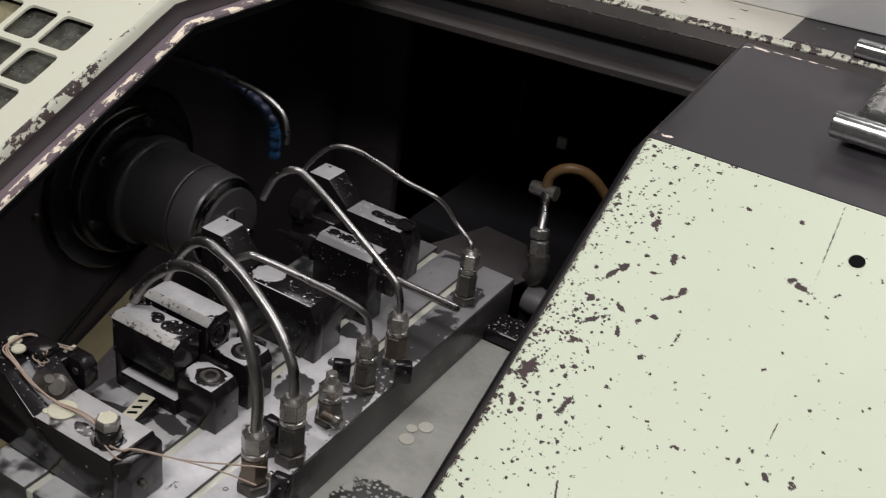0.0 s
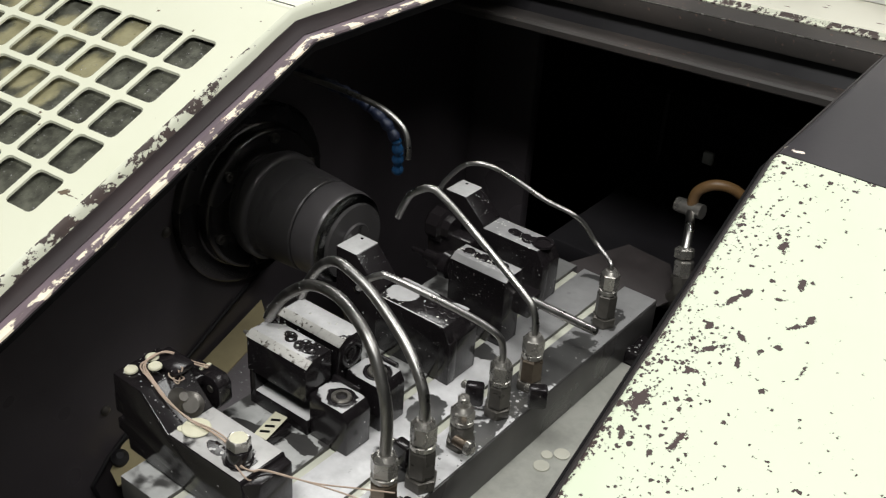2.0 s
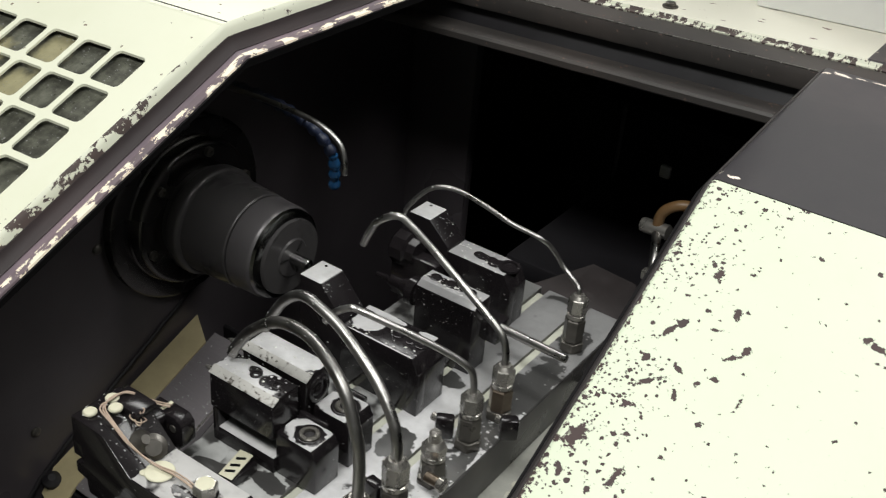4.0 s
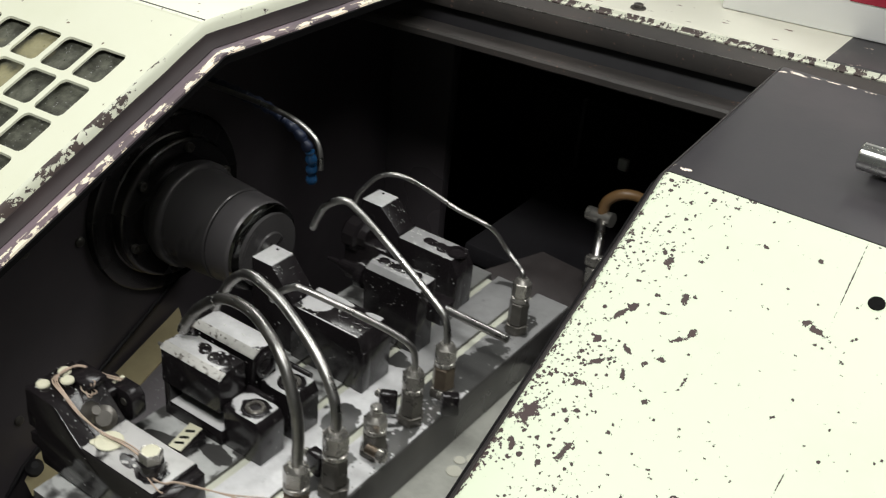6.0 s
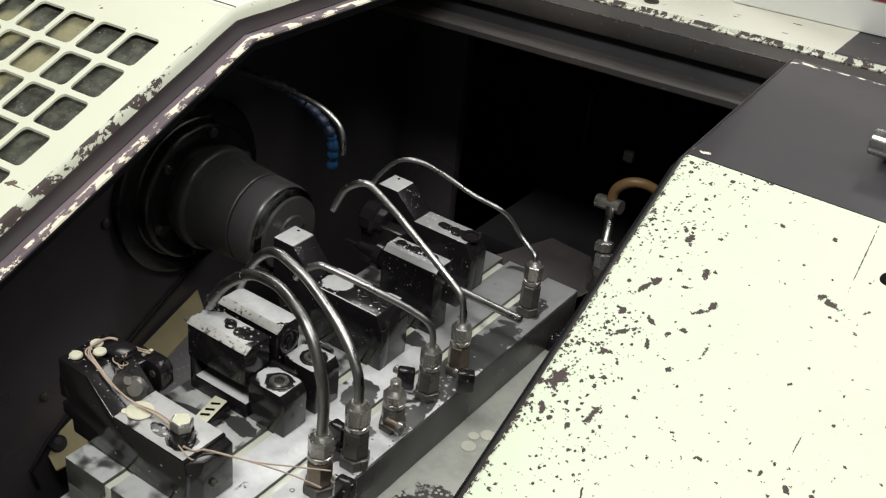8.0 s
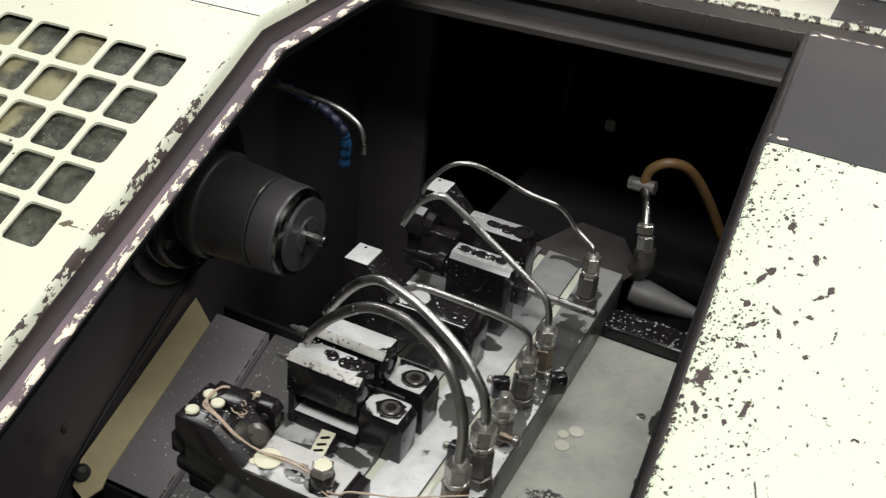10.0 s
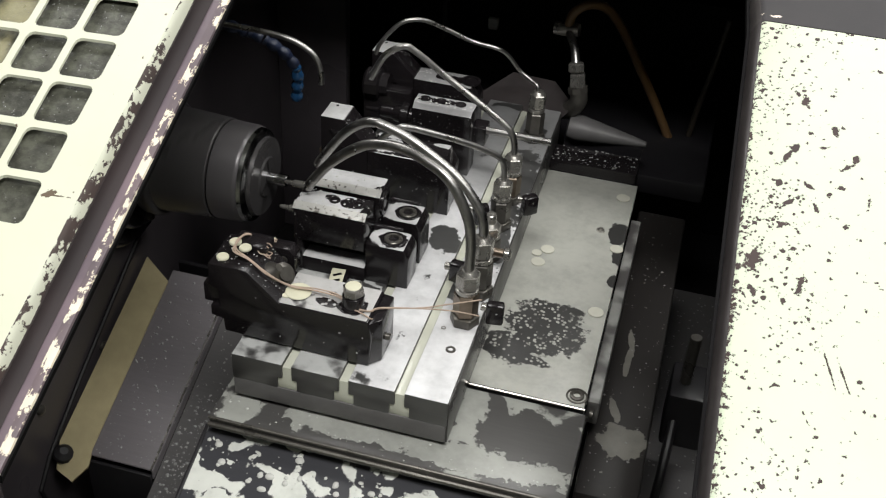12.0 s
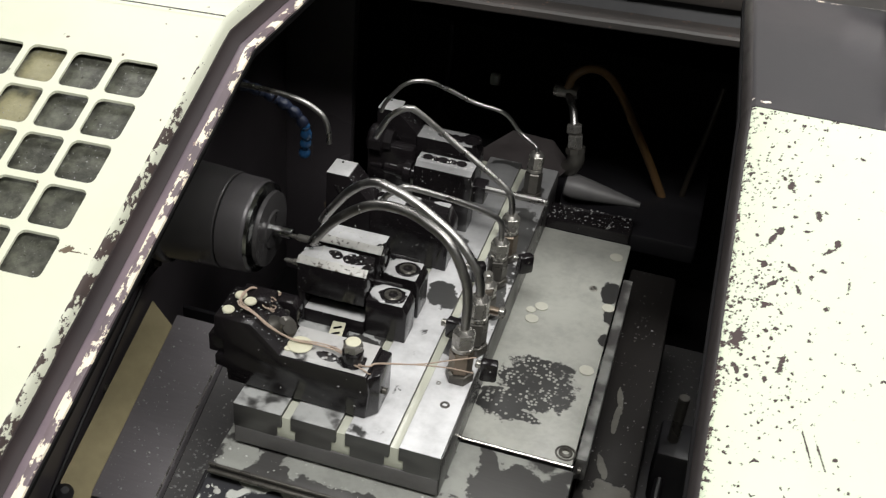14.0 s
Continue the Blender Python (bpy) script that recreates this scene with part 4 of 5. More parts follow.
part("body", prism(((-0.1040, 0.004), (0.0180, 0.0005), (0.0200, 0.0280), (0.0170, 0.0450), (-0.0565, 0.0450), (-0.0815, 0.0694), (-0.1140, 0.0702), (-0.1150, 0.0480), (-0.1070, 0.0450), (-0.1070, 0.0300), (-0.1150, 0.0280), (-0.1150, 0.0180), (-0.1050, 0.0160)),
                   "y", 0.0200, 0.0620, 0.0012), black_plain, h1)
part("milky_ledge", box(-0.0562, 0.0155, 0.0210, 0.0612, 0.0446, 0.0456, 0.0004), ledge_mat, h1, "ledge under milky coolant")
part("end_block", box(-0.1220, -0.1060, 0.024, 0.044, 0.0280, 0.0460, 0.0015), black_plain, h1)
part("top_clamp", box(-0.1050, -0.0760, 0.0450, 0.0640, 0.0690, 0.0752, 0.0018), black_plain, h1)
blk = part("stop_block", prism(((-0.0880, 0.028), (-0.0680, 0.028), (-0.0640, 0.034), (-0.0640, 0.0500), (-0.0690, 0.0555), (-0.0880, 0.0555)), "y", 0.0740, 0.0870, 0.0012), black_plain, h1, "small black stop block")
part("stop_screw", lathe(((0, 0.0032), (0.0006, 0.0030), (0.0006, 0.0018)), Matrix.Translation((-0.0735, 0.0740, 0.0450)) @ pose(0, 0, 0, 90, 0, 0), 14), fit_dark, blk)
part("bright_strip", box(-0.0876, -0.0845, 0.0755, 0.0860, 0.0550, 0.0562, 0.0004), slug_mat, blk, "bright worn strip")
part("stop_arm", box(-0.0990, -0.0800, 0.0600, 0.0860, 0.0460, 0.0545, 0.0016), black_plain, h1)
part("end_wedge", prism(((0.0172, 0.0205), (0.0260, 0.0300), (0.0260, 0.0600), (0.0172, 0.0615)), "z", 0.0010, 0.0430, 0.0010), black_plain, h1, "chamfered end piece")
for x, y, z in ((-0.1056, 0.0298, 0.0708), (-0.0908, 0.0400, 0.0760), (-0.1020, 0.0465, 0.0745)):
    part("button_screw", lathe(((0, 0.0050), (0.0012, 0.0050), (0.0020, 0.0042), (0.0022, 0.0020)), Matrix.Translation((x, y, z)), 18), slug_mat, h1, "pale round screw head")
part("cone_screw", lathe(((-0.006, 0.010), (0.0, 0.010), (0.003, 0.008), (0.007, 0.004), (0.009, 0.0035)), Matrix.Translation((-0.0700, 0.0420, 0.0560)) @ pose(0, 0, 0, 0, 44, 0), 16), fit_dark, h1)
part("hex_bolt", hexa(0.0086, 0.0085, Matrix.Translation((0.0, 0.0355, 0.0572)), 0.0012), fit_steel, h1, "steel hex bolt head topped with dried coolant")
part("bolt_cap", lathe(((0, 0.0064), (0.0003, 0.0062), (0.0008, 0.0040), (0.0010, 0.0015)), Matrix.Translation((0.0, 0.0355, 0.0656)), 20), slug_mat, h1, "pale dried coolant on the bolt")
part("bolt_shank", lathe(((0, 0.0098), (0.0015, 0.0098), (0.002, 0.0088), (0.0112, 0.0088), (0.0120, 0.0080)), Matrix.Translation((0.0, 0.0355, 0.0455)), 24), black_plain, h1)
part("washer", rod(0.0105, 0.0016, Matrix.Translation((-0.0463, 0.0373, 0.0458)), 28), slug_mat, h1, "pale disc on the ledge")
part("clamp_tee", lathe(((0, 0.0100), (0.004, 0.0100), (0.005, 0.0085), (0.006, 0.0060), (0.010, 0.0058)), Matrix.Translation((-0.0650, 0.0480, 0.0500)) @ pose(0, 0, 0, 25, 45, 0), 20), fit_dark, h1)
part("side_peg", rod(0.0030, 0.012, Matrix.Translation((0.0180, 0.0400, 0.0180)) @ AX, 14), fit_dark, h1)

wire = rider("binding_wire", "tan twisted wire strung from holder to fitting", "wire")
LEAD = [(-0.0820, 0.0800, 0.0570), (-0.0890, 0.0700, 0.0640), (-0.0960, 0.0560, 0.0770), (-0.0990, 0.0440, 0.0780), (-0.0965, 0.0340, 0.0765), (-0.0840, 0.0310, 0.0730), (-0.0690, 0.0320, 0.0610), (-0.0520, 0.0370, 0.0500), (-0.0340, 0.0400, 0.0490), (-0.0134, 0.0385, 0.0490), (0.0017, 0.0300, 0.0480)]
for d, end in ((0.0, [(0.0150, 0.0330, 0.0462), (0.0204, 0.0400, 0.0450), (0.0494, 0.0572, 0.0400), (0.0700, 0.0760, 0.0350), (0.0900, 0.0945, 0.0300)]),
               (0.0016, [(0.0140, 0.0320, 0.0470), (0.0210, 0.0405, 0.0455), (0.0494, 0.0568, 0.0396), (0.0720, 0.0720, 0.0310), (0.0910, 0.0834, 0.0220)]),
               (-0.0012, [(0.0120, 0.0260, 0.0478), (0.0170, 0.0270, 0.0440), (0.0190, 0.0330, 0.0400)])):
    line_ = [(x + d * 0.7 * math.sin(9 * i), y + d * math.cos(7 * i), z + abs(d) * 0.5) for i, (x, y, z) in enumerate(LEAD)] + end
    part("strand", tube(line_, 0.0006, 8, 6), wire_tan, wire)
for k in range(2):
    curl_ = [(-0.0780 + 0.006 * math.cos(1.4 * i + k), 0.0480 + 0.005 * math.sin(1.4 * i), 0.0770 - 0.0018 * i - 0.002 * k) for i in range(9)]
    part("loose_end", tube(curl_, 0.0005, 6, 4), wire_tan, wire)


def bore_holder(name, label, x0, x1, y0, y1, top, cy0, cy1, clamp_z, sx, screws):
    h = rider(name, label, "tool holder", "tool holders on the slide")
    yc, cy = (y0 + y1) / 2 + 0.003, (cy0 + cy1) / 2
    part("bar_block", prism(((y0, 0.0325), (y1, 0.0325), (y1, top - 0.001), (y1 - 0.001, top), (y0 + 0.0066, top), (y0, top - 0.0040)), "x", x0, x1, 0.0006), black_tool, h, "bar block with chamfered milky edge")
    part("chamfer_strip", prism(((y0 - 0.0001, top - 0.0044), (y0 + 0.0068, top - 0.0002), (y0 + 0.0062, top + 0.0004), (y0 - 0.0006, top - 0.0036)), "x", x0 - 0.0006, x1 + 0.0006, 0.0002), chamfer_mat, h, "scuffed edge with dried coolant")
    part("end_post", box(x0 + 0.0008, x0 + 0.0070, y0 + 0.0006, y1, 0.0, 0.0326, 0.0010), black_plain, h)
    part("web", box(x0 + 0.0070, x1, y0 + 0.0190, y1 - 0.001, 0.0, 0.0325, 0.0006), black_plain, h)
    part("ledge", box(x0 + 0.0068, x1 + 0.0004, y0 + 0.0004, y0 + 0.0192, 0.0, 0.0150, 0.0010), black_head, h, "ledge covered in milky coolant")
    c = part("clamp_block", prism(((x1 + 0.0006, 0.0), (0.0185, 0.0), (0.0185, clamp_z - 0.0080), (0.0140, clamp_z), (x1 + 0.0006, clamp_z)), "y", cy0, cy1, 0.0010), black_tool, h)
    part("counterbore", lathe(((-0.001, 0.0112), (0.0004, 0.0112), (0.0008, 0.0106), (0.0008, 0.0092), (0.0002, 0.0090)), Matrix.Translation((sx, cy, clamp_z)), 28), black_plain, c)
    part("socket_screw", lathe(((-0.004, 0.0080), (0.0012, 0.0080), (0.0018, 0.0073), (0.0018, 0.0046), (-0.0015, 0.0042)), Matrix.Translation((sx, cy, clamp_z)), 24), fit_dark, c)
    part("wedge_bar", rod(0.0030, 0.0270, Matrix.Translation((x1 - 0.001, cy1 + 0.0020, clamp_z - 0.0010)) @ AX, 16), black_plain, h, "glossy round wedge bar")
    for px in screws:
        part("set_screw", lathe(((-0.002, 0.0050), (0.0004, 0.0050), (0.0008, 0.0044), (0.0008, 0.0034), (0.0002, 0.0032), (0.0002, 0.0018), (-0.001, 0.0016)), Matrix.Translation((px, yc, top)), 18), black_plain, h)
    return h


h2 = bore_holder("boring_bar_holder", "black boring bar holder with wet milky top", -0.0835, -0.0203, 0.1205, 0.1480, 0.0680, 0.1232, 0.1500, 0.0400, 0.0011, (-0.0520, -0.0310))
part("tool_tip", lathe(((0, 0.0032), (0.009, 0.0032), (0.010, 0.0022), (0.015, 0.0020), (0.018, 0.0012)), Matrix.Translation((-0.0830, 0.1340, 0.0530)) @ pose(0, 0, 0, 0, -90, 0), 14), fit_steel, h2, "steel tool tip")
h3 = bore_holder("drill_holder", "black drill holder with a round bore", -0.0815, -0.0178, 0.1535, 0.1800, 0.0715, 0.1612, 0.1905, 0.0420, 0.0022, ())
part("bore_ring", lathe(((0, 0.0118), (0.0022, 0.0114), (0.0026, 0.0100), (0.0026, 0.0080), (0.0005, 0.0078), (0.0005, 0.0050), (0.0016, 0.0046), (0.0016, 0.0022)), Matrix.Translation((-0.0178, 0.1670, 0.0550)) @ AX, 28), black_plain, h3)
part("drill", lathe(((0, 0.0055), (0.007, 0.0055), (0.008, 0.0036), (0.020, 0.0034), (0.022, 0.0022), (0.027, 0.0020), (0.030, 0.0004)), Matrix.Translation((-0.0810, 0.1680, 0.0550)) @ pose(0, 0, 0, 0, -90, 0), 16), fit_steel, h3, "steel drill bit")


def head_holder(y0, y1, zt, zb, x1, name, label, ys, screws=(-0.0300, -0.0150, -0.0030)):
    h = rider(name, label, "tool holder", "tool holders on the slide")
    part("head", prism(((-0.1045, zt), (-0.0820, zt), (-0.0585, zb + 0.002), (-0.0585, 0.004), (-0.0920, 0.004), (-0.1045, 0.0400)), "y", y0, y1, 0.0009), black_head, h, "upright head with milky top")
    part("head_groove", prism(((-0.0960, zt - 0.012), (-0.0900, zt - 0.012), (-0.0760, 0.0460), (-0.0820, 0.0460)), "y", y0 - 0.0012, y0 + 0.0010, 0.0005), black_plain, h)
    part("body", prism(((-0.0583, 0.0), (x1, 0.0), (x1, zb - 0.014), (x1 - 0.008, zb), (-0.0583, zb)), "y", y0 - 0.001, ys, 0.0010), black_tool, h)
    part("corner_flat", prism(((x1 - 0.010, y0 - 0.0014), (x1 + 0.0004, y0 - 0.0014), (x1 + 0.0004, y0 + 0.0090)), "z", 0.0, zb - 0.0130, 0.0004), black_plain, h)
    for px in screws:
        part("set_screw", lathe(((-0.002, 0.0052), (0.0006, 0.0052), (0.0009, 0.0042), (0.0003, 0.0020)), Matrix.Translation((px, (y0 + ys) / 2, zb)), 16), black_plain, h)
    part("cutting_insert", box(-0.1080, -0.1030, y0 + 0.004, y0 + 0.012, 0.0380, 0.0440, 0.0008), brass, h, "small carbide insert")
    part("top_dimple", rod(0.0014, 0.0004, Matrix.Translation((-0.0960, y1 - 0.005, zt)), 10, 0.0001), hole_black, h)
    return h


h4 = head_holder(0.2435, 0.2718, 0.0825, 0.0545, 0.0215, "turning_tool_holder", "black turning tool holder with sloped shoulder", 0.2800, (-0.0140, 0.0000, 0.0090))
h6 = head_holder(0.3945, 0.4215, 0.0785, 0.0550, 0.0110, "rear_tool_holder", "black turning tool holder at the back of the slide", 0.4215, (-0.0330, -0.0190, -0.0110))
part("end_ring", lathe(((0, 0.0105), (0.002, 0.0100), (0.002, 0.0070), (0.0005, 0.0068)), Matrix.Translation((0.0000, 0.4080, 0.0552)), 24), black_plain, h6)
h5 = rider("chuck_holder", "black drill chuck holder with knurled nut", "tool holder", "tool holders on the slide")
part("body", prism(((0.3155, 0.0), (0.3400, 0.0), (0.3400, 0.0690), (0.3390, 0.0700), (0.3220, 0.0700), (0.3155, 0.0655)), "x", -0.0375, 0.0228, 0.0008), black_tool, h5)
part("chuck", lathe(((0, 0.0085), (0.004, 0.0090), (0.005, 0.0125), (0.012, 0.0130), (0.013, 0.0090), (0.020, 0.0078), (0.021, 0.0062), (0.034, 0.0056), (0.037, 0.0030), (0.05, 0.0020)), Matrix.Translation((-0.0375, 0.3270, 0.0500)) @ pose(0, 0, 0, 0, -90, 0), 22), black_plain, h5, "dark drill chuck")
for px in (-0.0280, -0.0120, 0.0080):
    part("set_screw", lathe(((-0.002, 0.0054), (0.0006, 0.0054), (0.0009, 0.0044), (0.0009, 0.0034), (0.0003, 0.0030), (0.0003, 0.0018)), Matrix.Translation((px, 0.3310, 0.0700)), 18), black_plain, h5)
part("cross_bar", box(0.0080, 0.0330, 0.3402, 0.3600, 0.0220, 0.0420, 0.0015), black_plain, h5)
part("round_bar", rod(0.0038, 0.0700, Matrix.Translation((0.0300, 0.3465, 0.0380)) @ pose(0, 0, 0, 0, 0, -4) @ pose(0, 0, 0, 0, 88, 0), 18), tube_steel, h5, "bright steel rod")
h7 = rider("knurl_head", "dark round tool head wet with coolant", "tool head")
part("head_nut", lathe(((0, 0.014), (0.003, 0.017), (0.016, 0.017), (0.018, 0.013), (0.026, 0.012)), Matrix.Translation((-0.1060, 0.3800, 0.0500)) @ AX, 10), black_plain, h7)
part("head_stem", box(-0.1060, -0.0560, 0.3720, 0.3880, 0.0, 0.0480, 0.002), black_plain, h7)

# ---- coolant fittings with their tubes ----


def fitting(x, y, top, line, r, body_mat, nut, tube_mat, label):
    h = rider("coolant_fitting", label, "coolant fitting", "coolant fittings on the slide")
    at_ = Matrix.Translation((x, y, 0))
    k = nut / 0.0088
    part("foot", prism([(x + 0.0125 * k * math.cos(radians(60 * i)), y + 0.0125 * k * math.sin(radians(60 * i))) for i in range(6)], "z", 0.0, top * 0.16, 0.001), fit_dark, h)
    part("body", hexa(0.0104 * k, top * 0.42, at_ @ pose(0, 0, top * 0.16, 0, 0, 12), 0.0015), body_mat, h)
    part("collar", lathe(((0, 0.0080 * k), (0.001, 0.0094 * k), (0.0045, 0.0094 * k), (0.0055, 0.0074 * k)), at_ @ pose(0, 0, top * 0.58), 24), fit_steel, h)
    part("nut", hexa(0.0098 * k, top * 0.26, at_ @ pose(0, 0, top * 0.68, 0, 0, 25), 0.0008), fit_steel, h, "plated tube nut")
    part("nut_neck", lathe(((0, 0.0082 * k), (0.0010, 0.0074 * k), (0.0030, 0.0056 * k)), at_ @ pose(0, 0, top * 0.94), 24), fit_steel, h)
    if line:
        part("bent_tube", tube(line, r, 14, 7), tube_mat, h, "bent steel coolant tube")

        def along_tube(rng, pts=smooth_line(line, 8)):
            for _ in range(70):
                i = rng.randrange(len(pts) * 5 // 9, len(pts) - 1)
                way = (pts[i + 1] - pts[i]).normalized()
                out = Vector((rng.uniform(-1, 1), rng.uniform(-1, 1), rng.uniform(-1, 1)))
                out = (out - way * out.dot(way)).normalized()
                yield pts[i] + out * r, 0.0002 + 0.0007 * rng.random() ** 2, out
        beads("wetting", along_tube, bead_dim, h, round(1000 * y))
    return h


fitting(0.0765, 0.0985, 0.0555, [(0.0765, 0.0985, 0.0500), (0.0768, 0.0990, 0.0650), (0.0760, 0.1000, 0.0820), (0.0715, 0.1015, 0.1030), (0.0545, 0.1075, 0.1290), (0.0300, 0.1170, 0.1385), (0.0050, 0.1245, 0.1405), (-0.0220, 0.1280, 0.1345), (-0.0500, 0.1315, 0.1120), (-0.0687, 0.1352, 0.0883), (-0.0760, 0.1372, 0.0760)],
        0.0043, brass, 0.0090, tube_dark, "brass and steel coolant fitting with a thick bent tube")
fitting(0.0785, 0.1385, 0.0620, [(0.0785, 0.1385, 0.0570), (0.0775, 0.1395, 0.0720), (0.0700, 0.1430, 0.0880), (0.0480, 0.1500, 0.1080), (0.0117, 0.1592, 0.1250), (-0.0120, 0.1620, 0.1330), (-0.0321, 0.1640, 0.1340), (-0.0550, 0.1700, 0.1150), (-0.0775, 0.1772, 0.0822), (-0.0830, 0.1790, 0.0720)],
        0.0041, fit_dark, 0.0090, tube_steel, "dark coolant fitting with a thick bent tube")
fitting(0.0728, 0.2424, 0.0530, [(0.0728, 0.2424, 0.0500), (0.0725, 0.2424, 0.0620), (0.0690, 0.2405, 0.0740), (0.0560, 0.2330, 0.0850), (0.0307, 0.2170, 0.1000), (-0.0060, 0.1995, 0.1142), (-0.0150, 0.1960, 0.1140), (-0.0260, 0.1930, 0.1060), (-0.0330, 0.1920, 0.0960)],
        0.0028, fit_dark, 0.0082, tube_steel, "coolant fitting with a thin bent tube")
fitting(0.0724, 0.2880, 0.0530, [(0.0724, 0.2880, 0.0500), (0.0718, 0.2885, 0.0620), (0.0675, 0.2895, 0.0740), (0.0560, 0.2905, 0.0840), (0.0027, 0.2920, 0.1180), (-0.0270, 0.2870, 0.1410), (-0.0383, 0.2830, 0.1468), (-0.0531, 0.2790, 0.1380), (-0.0620, 0.2790, 0.1230), (-0.0680, 0.2800, 0.1100)],
        0.0031, brass, 0.0082, tube_steel, "coolant fitting with a long bent tube")
fitting(0.0712, 0.4095, 0.0580, [(0.0712, 0.4095, 0.0540), (0.0690, 0.4110, 0.0620), (0.0600, 0.4150, 0.0660), (0.0480, 0.4170, 0.0730), (0.0360, 0.4130, 0.0890), (0.0255, 0.4060, 0.0985), (-0.0013, 0.4020, 0.1040), (-0.0262, 0.3934, 0.1165), (-0.0479, 0.3800, 0.1285), (-0.0680, 0.3720, 0.1250), (-0.0858, 0.3670, 0.1040), (-0.0915, 0.3670, 0.0900)],
        0.0022, fit_dark, 0.0080, tube_steel, "coolant fitting with a thin wavy tube")
plug = fitting(0.0740, 0.1925, 0.0380, None, 0.004, fit_dark, 0.0086, tube_steel, "capped coolant fitting without a tube")
part("cap_stud", rod(0.0046, 0.0110, Matrix.Translation((0.0740, 0.1925, 0.0365)), 18, 0.001), fit_steel, plug)
side = rider("drain_cock", "small brass drain cock on the slide edge", "drain cock")
part("stem", rod(0.0042, 0.0160, Matrix.Translation((0.0800, 0.1750, 0.0200)) @ pose(0, 0, 0, 0, 90, 0), 16), brass, side)
part("ball_end", lathe(((0, 0.003), (0.002, 0.0058), (0.006, 0.0058), (0.008, 0.003)), Matrix.Translation((0.0900, 0.1750, 0.0200)) @ AX, 16), fit_steel, side)
for x, y, t_ in ((0.1015, 0.0985, 8), (0.0585, 0.1420, -8), (0.0560, 0.2330, 30), (0.0960, 0.2640, 40)):
    k = rider("valve_knob", "small black square valve knob", "valve knob", "valve knobs")
    b_ = box(-0.0075, 0.0075, -0.0050, 0.0050, 0.0, 0.0200, 0.0024)
    b_.transform(pose(x, y, 0.0060, 0, 0, t_))
    part("knob", b_, black_plain, k)
    part("knob_stem", rod(0.0036, 0.0165, Matrix.Translation((x - 0.0120, y, 0.0200)) @ AX, 12), fit_steel, k)

# ---- pipe, hose and arm behind the slide ----
pipe = rider("coolant_pipe", "plated pipe riser with elbow and amber rubber hose", "coolant pipe")
part("elbow", tube([(0.0840, 0.5120, -0.0180), (0.0960, 0.5020, -0.0080), (0.1040, 0.4970, 0.0060), (0.1020, 0.4990, 0.0200)], 0.0098, 16, 6), fit_dark, pipe)
part("elbow_collar", tube([(0.1024, 0.4988, 0.0160), (0.1010, 0.5000, 0.0225)], 0.0115, 8, 2), fit_dark, pipe)
part("hex_union", hexa(0.0092, 0.0160, look((0.1008, 0.5000, 0.0215), (0.1100, 0.4870, -0.0400)), 0.0015), fit_steel, pipe, "dull hex union")
part("hex_nut", hexa(0.0096, 0.0100, look((0.0965, 0.5050, 0.0375), (0.1100, 0.4870, -0.0400)), 0.0014), fit_steel, pipe)
part("riser", tube([(0.0965, 0.5050, 0.0380), (0.0890, 0.5230, 0.0560), (0.0790, 0.5430, 0.0640)], 0.0046, 14, 4), tube_steel, pipe)
part("tee_clamp", tube([(0.0610, 0.5500, 0.0640), (0.0890, 0.5470, 0.0670)], 0.0075, 14, 3), fit_steel, pipe, "bright hose clamp")
part("hose", tube([(0.0760, 0.5480, 0.0680), (0.0800, 0.5480, 0.0860), (0.0960, 0.5520, 0.0970), (0.1150, 0.5640, 0.0900), (0.1350, 0.5800, 0.0600), (0.1600, 0.5950, 0.0100), (0.1850, 0.6000, -0.0350), (0.2080, 0.6000, -0.0780), (0.2180, 0.6000, -0.0960)], 0.0053, 14, 6), amber, pipe, "amber rubber hose")
# far strand: its dimness in the shadow is put into the rubber colour
part("hose_tail", tube([(0.2180, 0.6000, -0.0960), (0.2240, 0.6040, -0.1010), (0.2290, 0.6080, -0.0900), (0.2350, 0.6150, -0.0400), (0.2427, 0.6200, 0.0092), (0.2500, 0.6300, 0.0700)], 0.0036, 12, 6), shaded_rubber, pipe, "thin second hose strand coloured as if in shade")
arm = rider("guard_arm", "grey tapered steel arm behind the slide", "arm")
bm = lathe(((0.0, 0.012), (0.002, 0.0210), (0.012, 0.0240), (0.030, 0.0205), (0.055, 0.0145), (0.082, 0.0075), (0.090, 0.0052), (0.091, 0.003)), AX, 32)
bm.transform(pose(0.0960, 0.4960, -0.0260, 0, 4, 0) @ Matrix.Diagonal((1, 0.7, 0.62, 1)))
part("arm_blade", bm, side_steel, arm, "rounded tapering steel arm")
part("arm_skirt", prism(((0.0950, -0.0340), (0.1400, -0.0310), (0.1840, -0.0355), (0.1800, -0.0900), (0.0950, -0.0900)), "y", 0.490, 0.502, 0.0010), inner_black, arm)
tail = rider("slide_tail_plate", "thin dark sheet behind the slide", "sheet plate")
bm = bmesh.new()
bm.faces.new([bm.verts.new(p) for p in ((-0.02, 0.478, -0.010), (0.0885, 0.478, -0.010), (0.1000, 0.500, -0.004), (0.0700, 0.540, 0.002), (0.0200, 0.545, 0.002))])
part("sheet", thick(bm, 0.0012), trim_grey, tail)
tag = rider("number_tag", "small dented aluminium tag with scratched marks on a black block", "tag")
part("tag_block", box(-0.0460, -0.0310, 0.0860, 0.1160, 0.0, 0.0092, 0.0015), black_plain, tag)
bt = box(-0.0060, 0.0060, -0.0130, 0.0130, 0.0, 0.0008, 0.0003)
bt.transform(pose(-0.0385, 0.1010, 0.0120, 10, 0, 6))
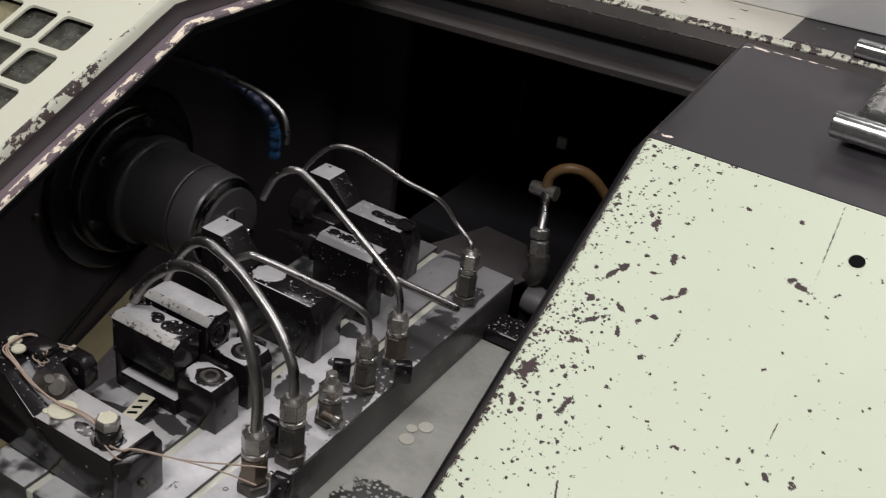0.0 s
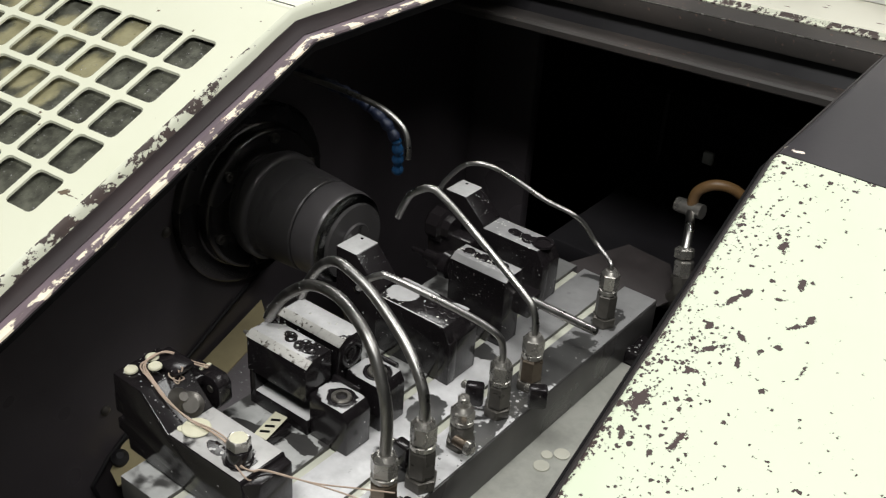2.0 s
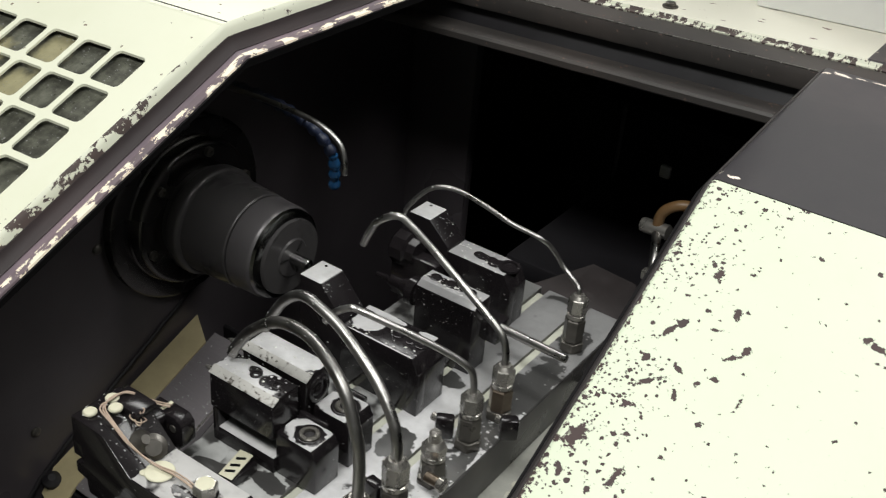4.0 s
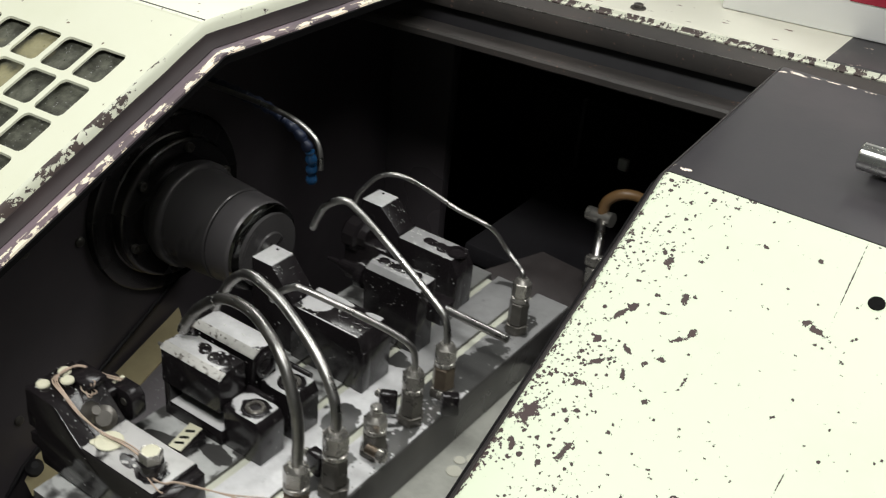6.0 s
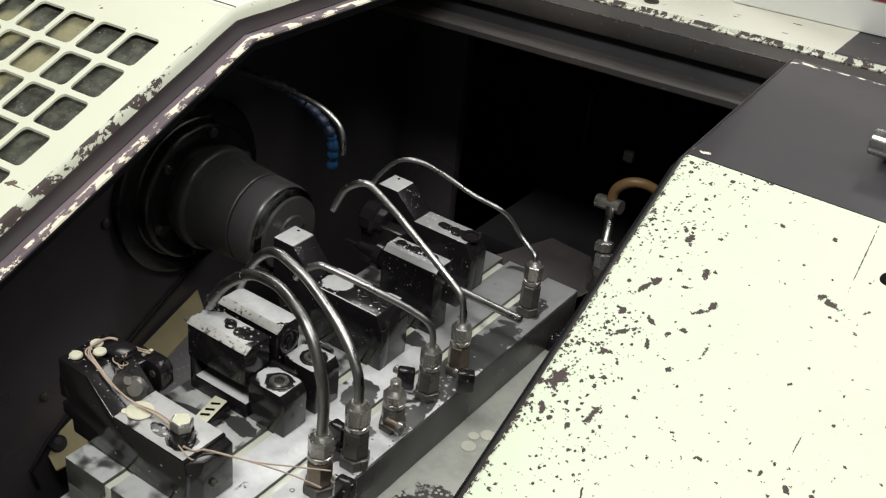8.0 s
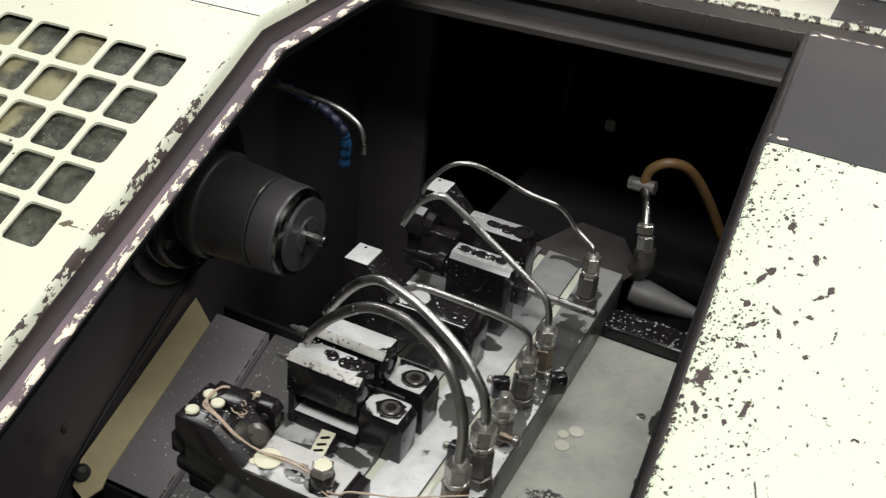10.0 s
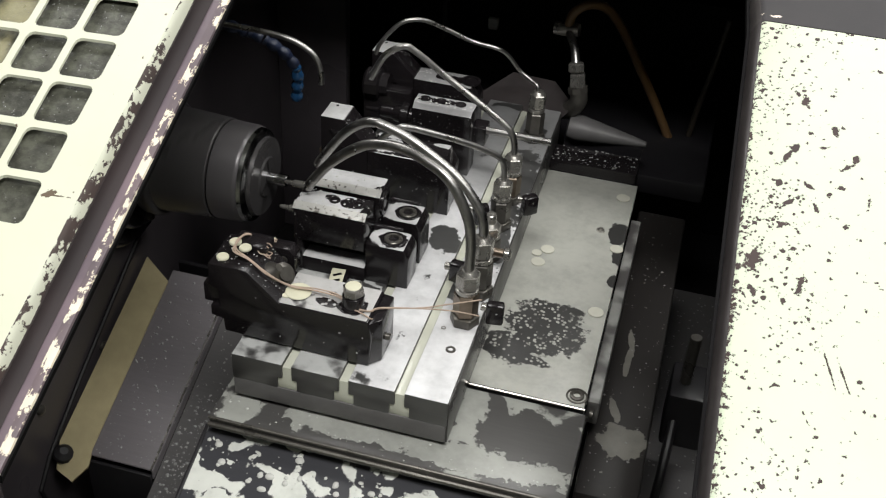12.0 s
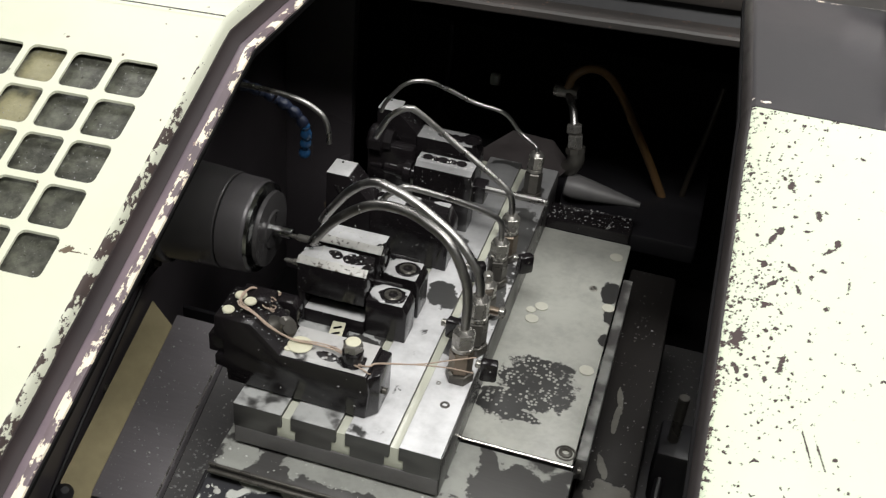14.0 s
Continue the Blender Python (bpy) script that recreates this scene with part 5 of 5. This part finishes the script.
part("plate", bt, slug_mat, tag)
for dy in (-0.007, -0.001, 0.006):
    bt = box(-0.0038, 0.0038, -0.0011, 0.0011, 0.0, 0.0003, 0)
    bt.transform(pose(-0.0385, 0.1010, 0.0120, 10, 0, 6) @ pose(0, dy, 0.0009, 0, 0, 25))
    part("mark", bt, hole_black, tag)

# pale parted-off slugs lying about on the plates
for x, y, z, r in ((0.1779, 0.1986, -0.0428, 0.0072), (0.1170, 0.2790, -0.0428, 0.0068), (0.1120, 0.2560, -0.0428, 0.0068), (0.1820, 0.3020, -0.0428, 0.0066), (0.1760, 0.3950, -0.0428, 0.0072), (0.1080, 0.2700, -0.0428, 0.0050),
                   (-0.0540, 0.0300, 0.0456, 0.0030)):
    s = rider("parted_slug", "thin pale parted-off disc lying in coolant", "metal disc", "parted-off discs")
    part("disc", rod(r, 0.0012, Matrix.Translation((x, y, z)), 24, 0.0003), slug_wet if z < 0 else slug_mat, s)

# standing drops on the carriage and its holders
def apron_z(x, y):
    return -0.066 + 0.38 * min(0, y + 0.02)


beads("drops", scatter(420, -0.103, 0.188, -0.21, -0.03, apron_z, 0.0005, 0.0034), bead_pale, apron, 11)
beads("drops", scatter(70, -0.100, 0.188, -0.024, 0.0, -0.0475, 0.0003, 0.0012), bead_pale, carriage, 12)
beads("drops", scatter(230, 0.080, 0.182, 0.428, 0.460, -0.0302, 0.0003, 0.0015), bead_dim, carriage, 19)
beads("drops", scatter(90, 0.195, 0.245, 0.04, 0.40, -0.0955, 0.0003, 0.0014), bead_dim, carriage, 13)
for holder, x0, x1, y0, y1, top, seed in ((h2, -0.083, -0.021, 0.1275, 0.147, 0.0680, 14), (h3, -0.081, -0.019, 0.1605, 0.179, 0.0715, 15),
                                          (h4, -0.057, 0.012, 0.2435, 0.279, 0.0545, 16), (h5, -0.037, 0.022, 0.3225, 0.3390, 0.0700, 17), (h6, -0.057, 0.002, 0.3945, 0.420, 0.0550, 18)):
    beads("drops", scatter(60, x0, x1, y0, y1, top, 0.0002, 0.0012), bead_pale, holder, seed)
    beads("edge_drops", scatter(12, x0, x1, y0, y0 + 0.0018, top - 0.0003, 0.0004, 0.0013), bead_pale, holder, seed + 20)
    face = {h2: 0.1205, h3: 0.1535, h4: 0.2425, h5: 0.3155, h6: 0.3935}[holder]
    beads("face_drops", scatter_front(34, x0, x1, face, top - 0.035, top - 0.006, 0.0002, 0.0006), bead_dim, holder, seed + 40)
for holder, zt, y0, y1, run in ((h4, 0.0825, 0.2440, 0.2710, 1.106), (h6, 0.0785, 0.3950, 0.4210, 0.915)):
    beads("wetting", scatter(28, -0.0810, -0.0600, y0, y1, lambda x, y: zt - run * (x + 0.0820), 0.0002, 0.0008, (0.7, 0, 0.7)), bead_dim, holder, round(5000 * y0))
beads("drops", scatter(70, 0.0560, 0.0880, 0.150, 0.300, 0.0, 0.0003, 0.0013), bead_dim, slide, 74)
beads("drops", scatter(26, 0.0560, 0.0880, 0.300, 0.440, 0.0, 0.0003, 0.0012), bead_dim, slide, 75)
beads("drops", scatter(46, -0.114, -0.081, 0.022, 0.060, lambda x, y: 0.0715 - 0.04 * (x + 0.115), 0.0003, 0.0009), bead_pale, h1, 71)
beads("drops", scatter(60, -0.079, -0.049, 0.022, 0.060, lambda x, y: 0.0697 - 0.976 * (x + 0.0815), 0.0002, 0.0008), bead_dim, h1, 72)
beads("face_drops", scatter_front(10, -0.104, 0.016, 0.020, 0.006, 0.044, 0.0002, 0.0005), bead_pale, h1, 73)

# fixed bits seen down the gap beside the carriage
gap = thing("limit_switch", "grey limit switch box low beside the carriage", "limit switch")
part("switch_body", box(0.262, 0.305, 0.245, 0.300, -0.235, -0.165, 0.004), inner_black, gap)
part("switch_stem", rod(0.006, 0.06, Matrix.Translation((0.276, 0.27, -0.165)), 16), fit_dark, gap)
part("switch_pipe", tube([(0.268, 0.19, -0.30), (0.27, 0.20, -0.24), (0.272, 0.25, -0.20)], 0.005, 10), inner_black, gap)
bedside = thing("bed_cover", "black wet bed cover beside the carriage", "bed cover")
part("bed_edge", box(0.251, 0.2548, -0.20, 0.60, -0.318, -0.294, 0.001), inner_black, bedside)
part("bed_sheet", box(0.255, 0.42, -0.20, 0.60, -0.31, -0.30, 0.003), cover_frothy, bedside)


# ---- motion ----
def motions():
    ride = [(t, pose(a, b, 0)) for t, a, b in SLIDE]
    for ob in moving:
        walk(ob, ride)
    for ob in along:
        walk(ob, [(t, pose(a, 0, 0)) for t, a, b in SLIDE])
    walk(spindle, [(0.1 * i, pose(SX, SY, SZ, 77 * i)) for i in range(141)])


motions()
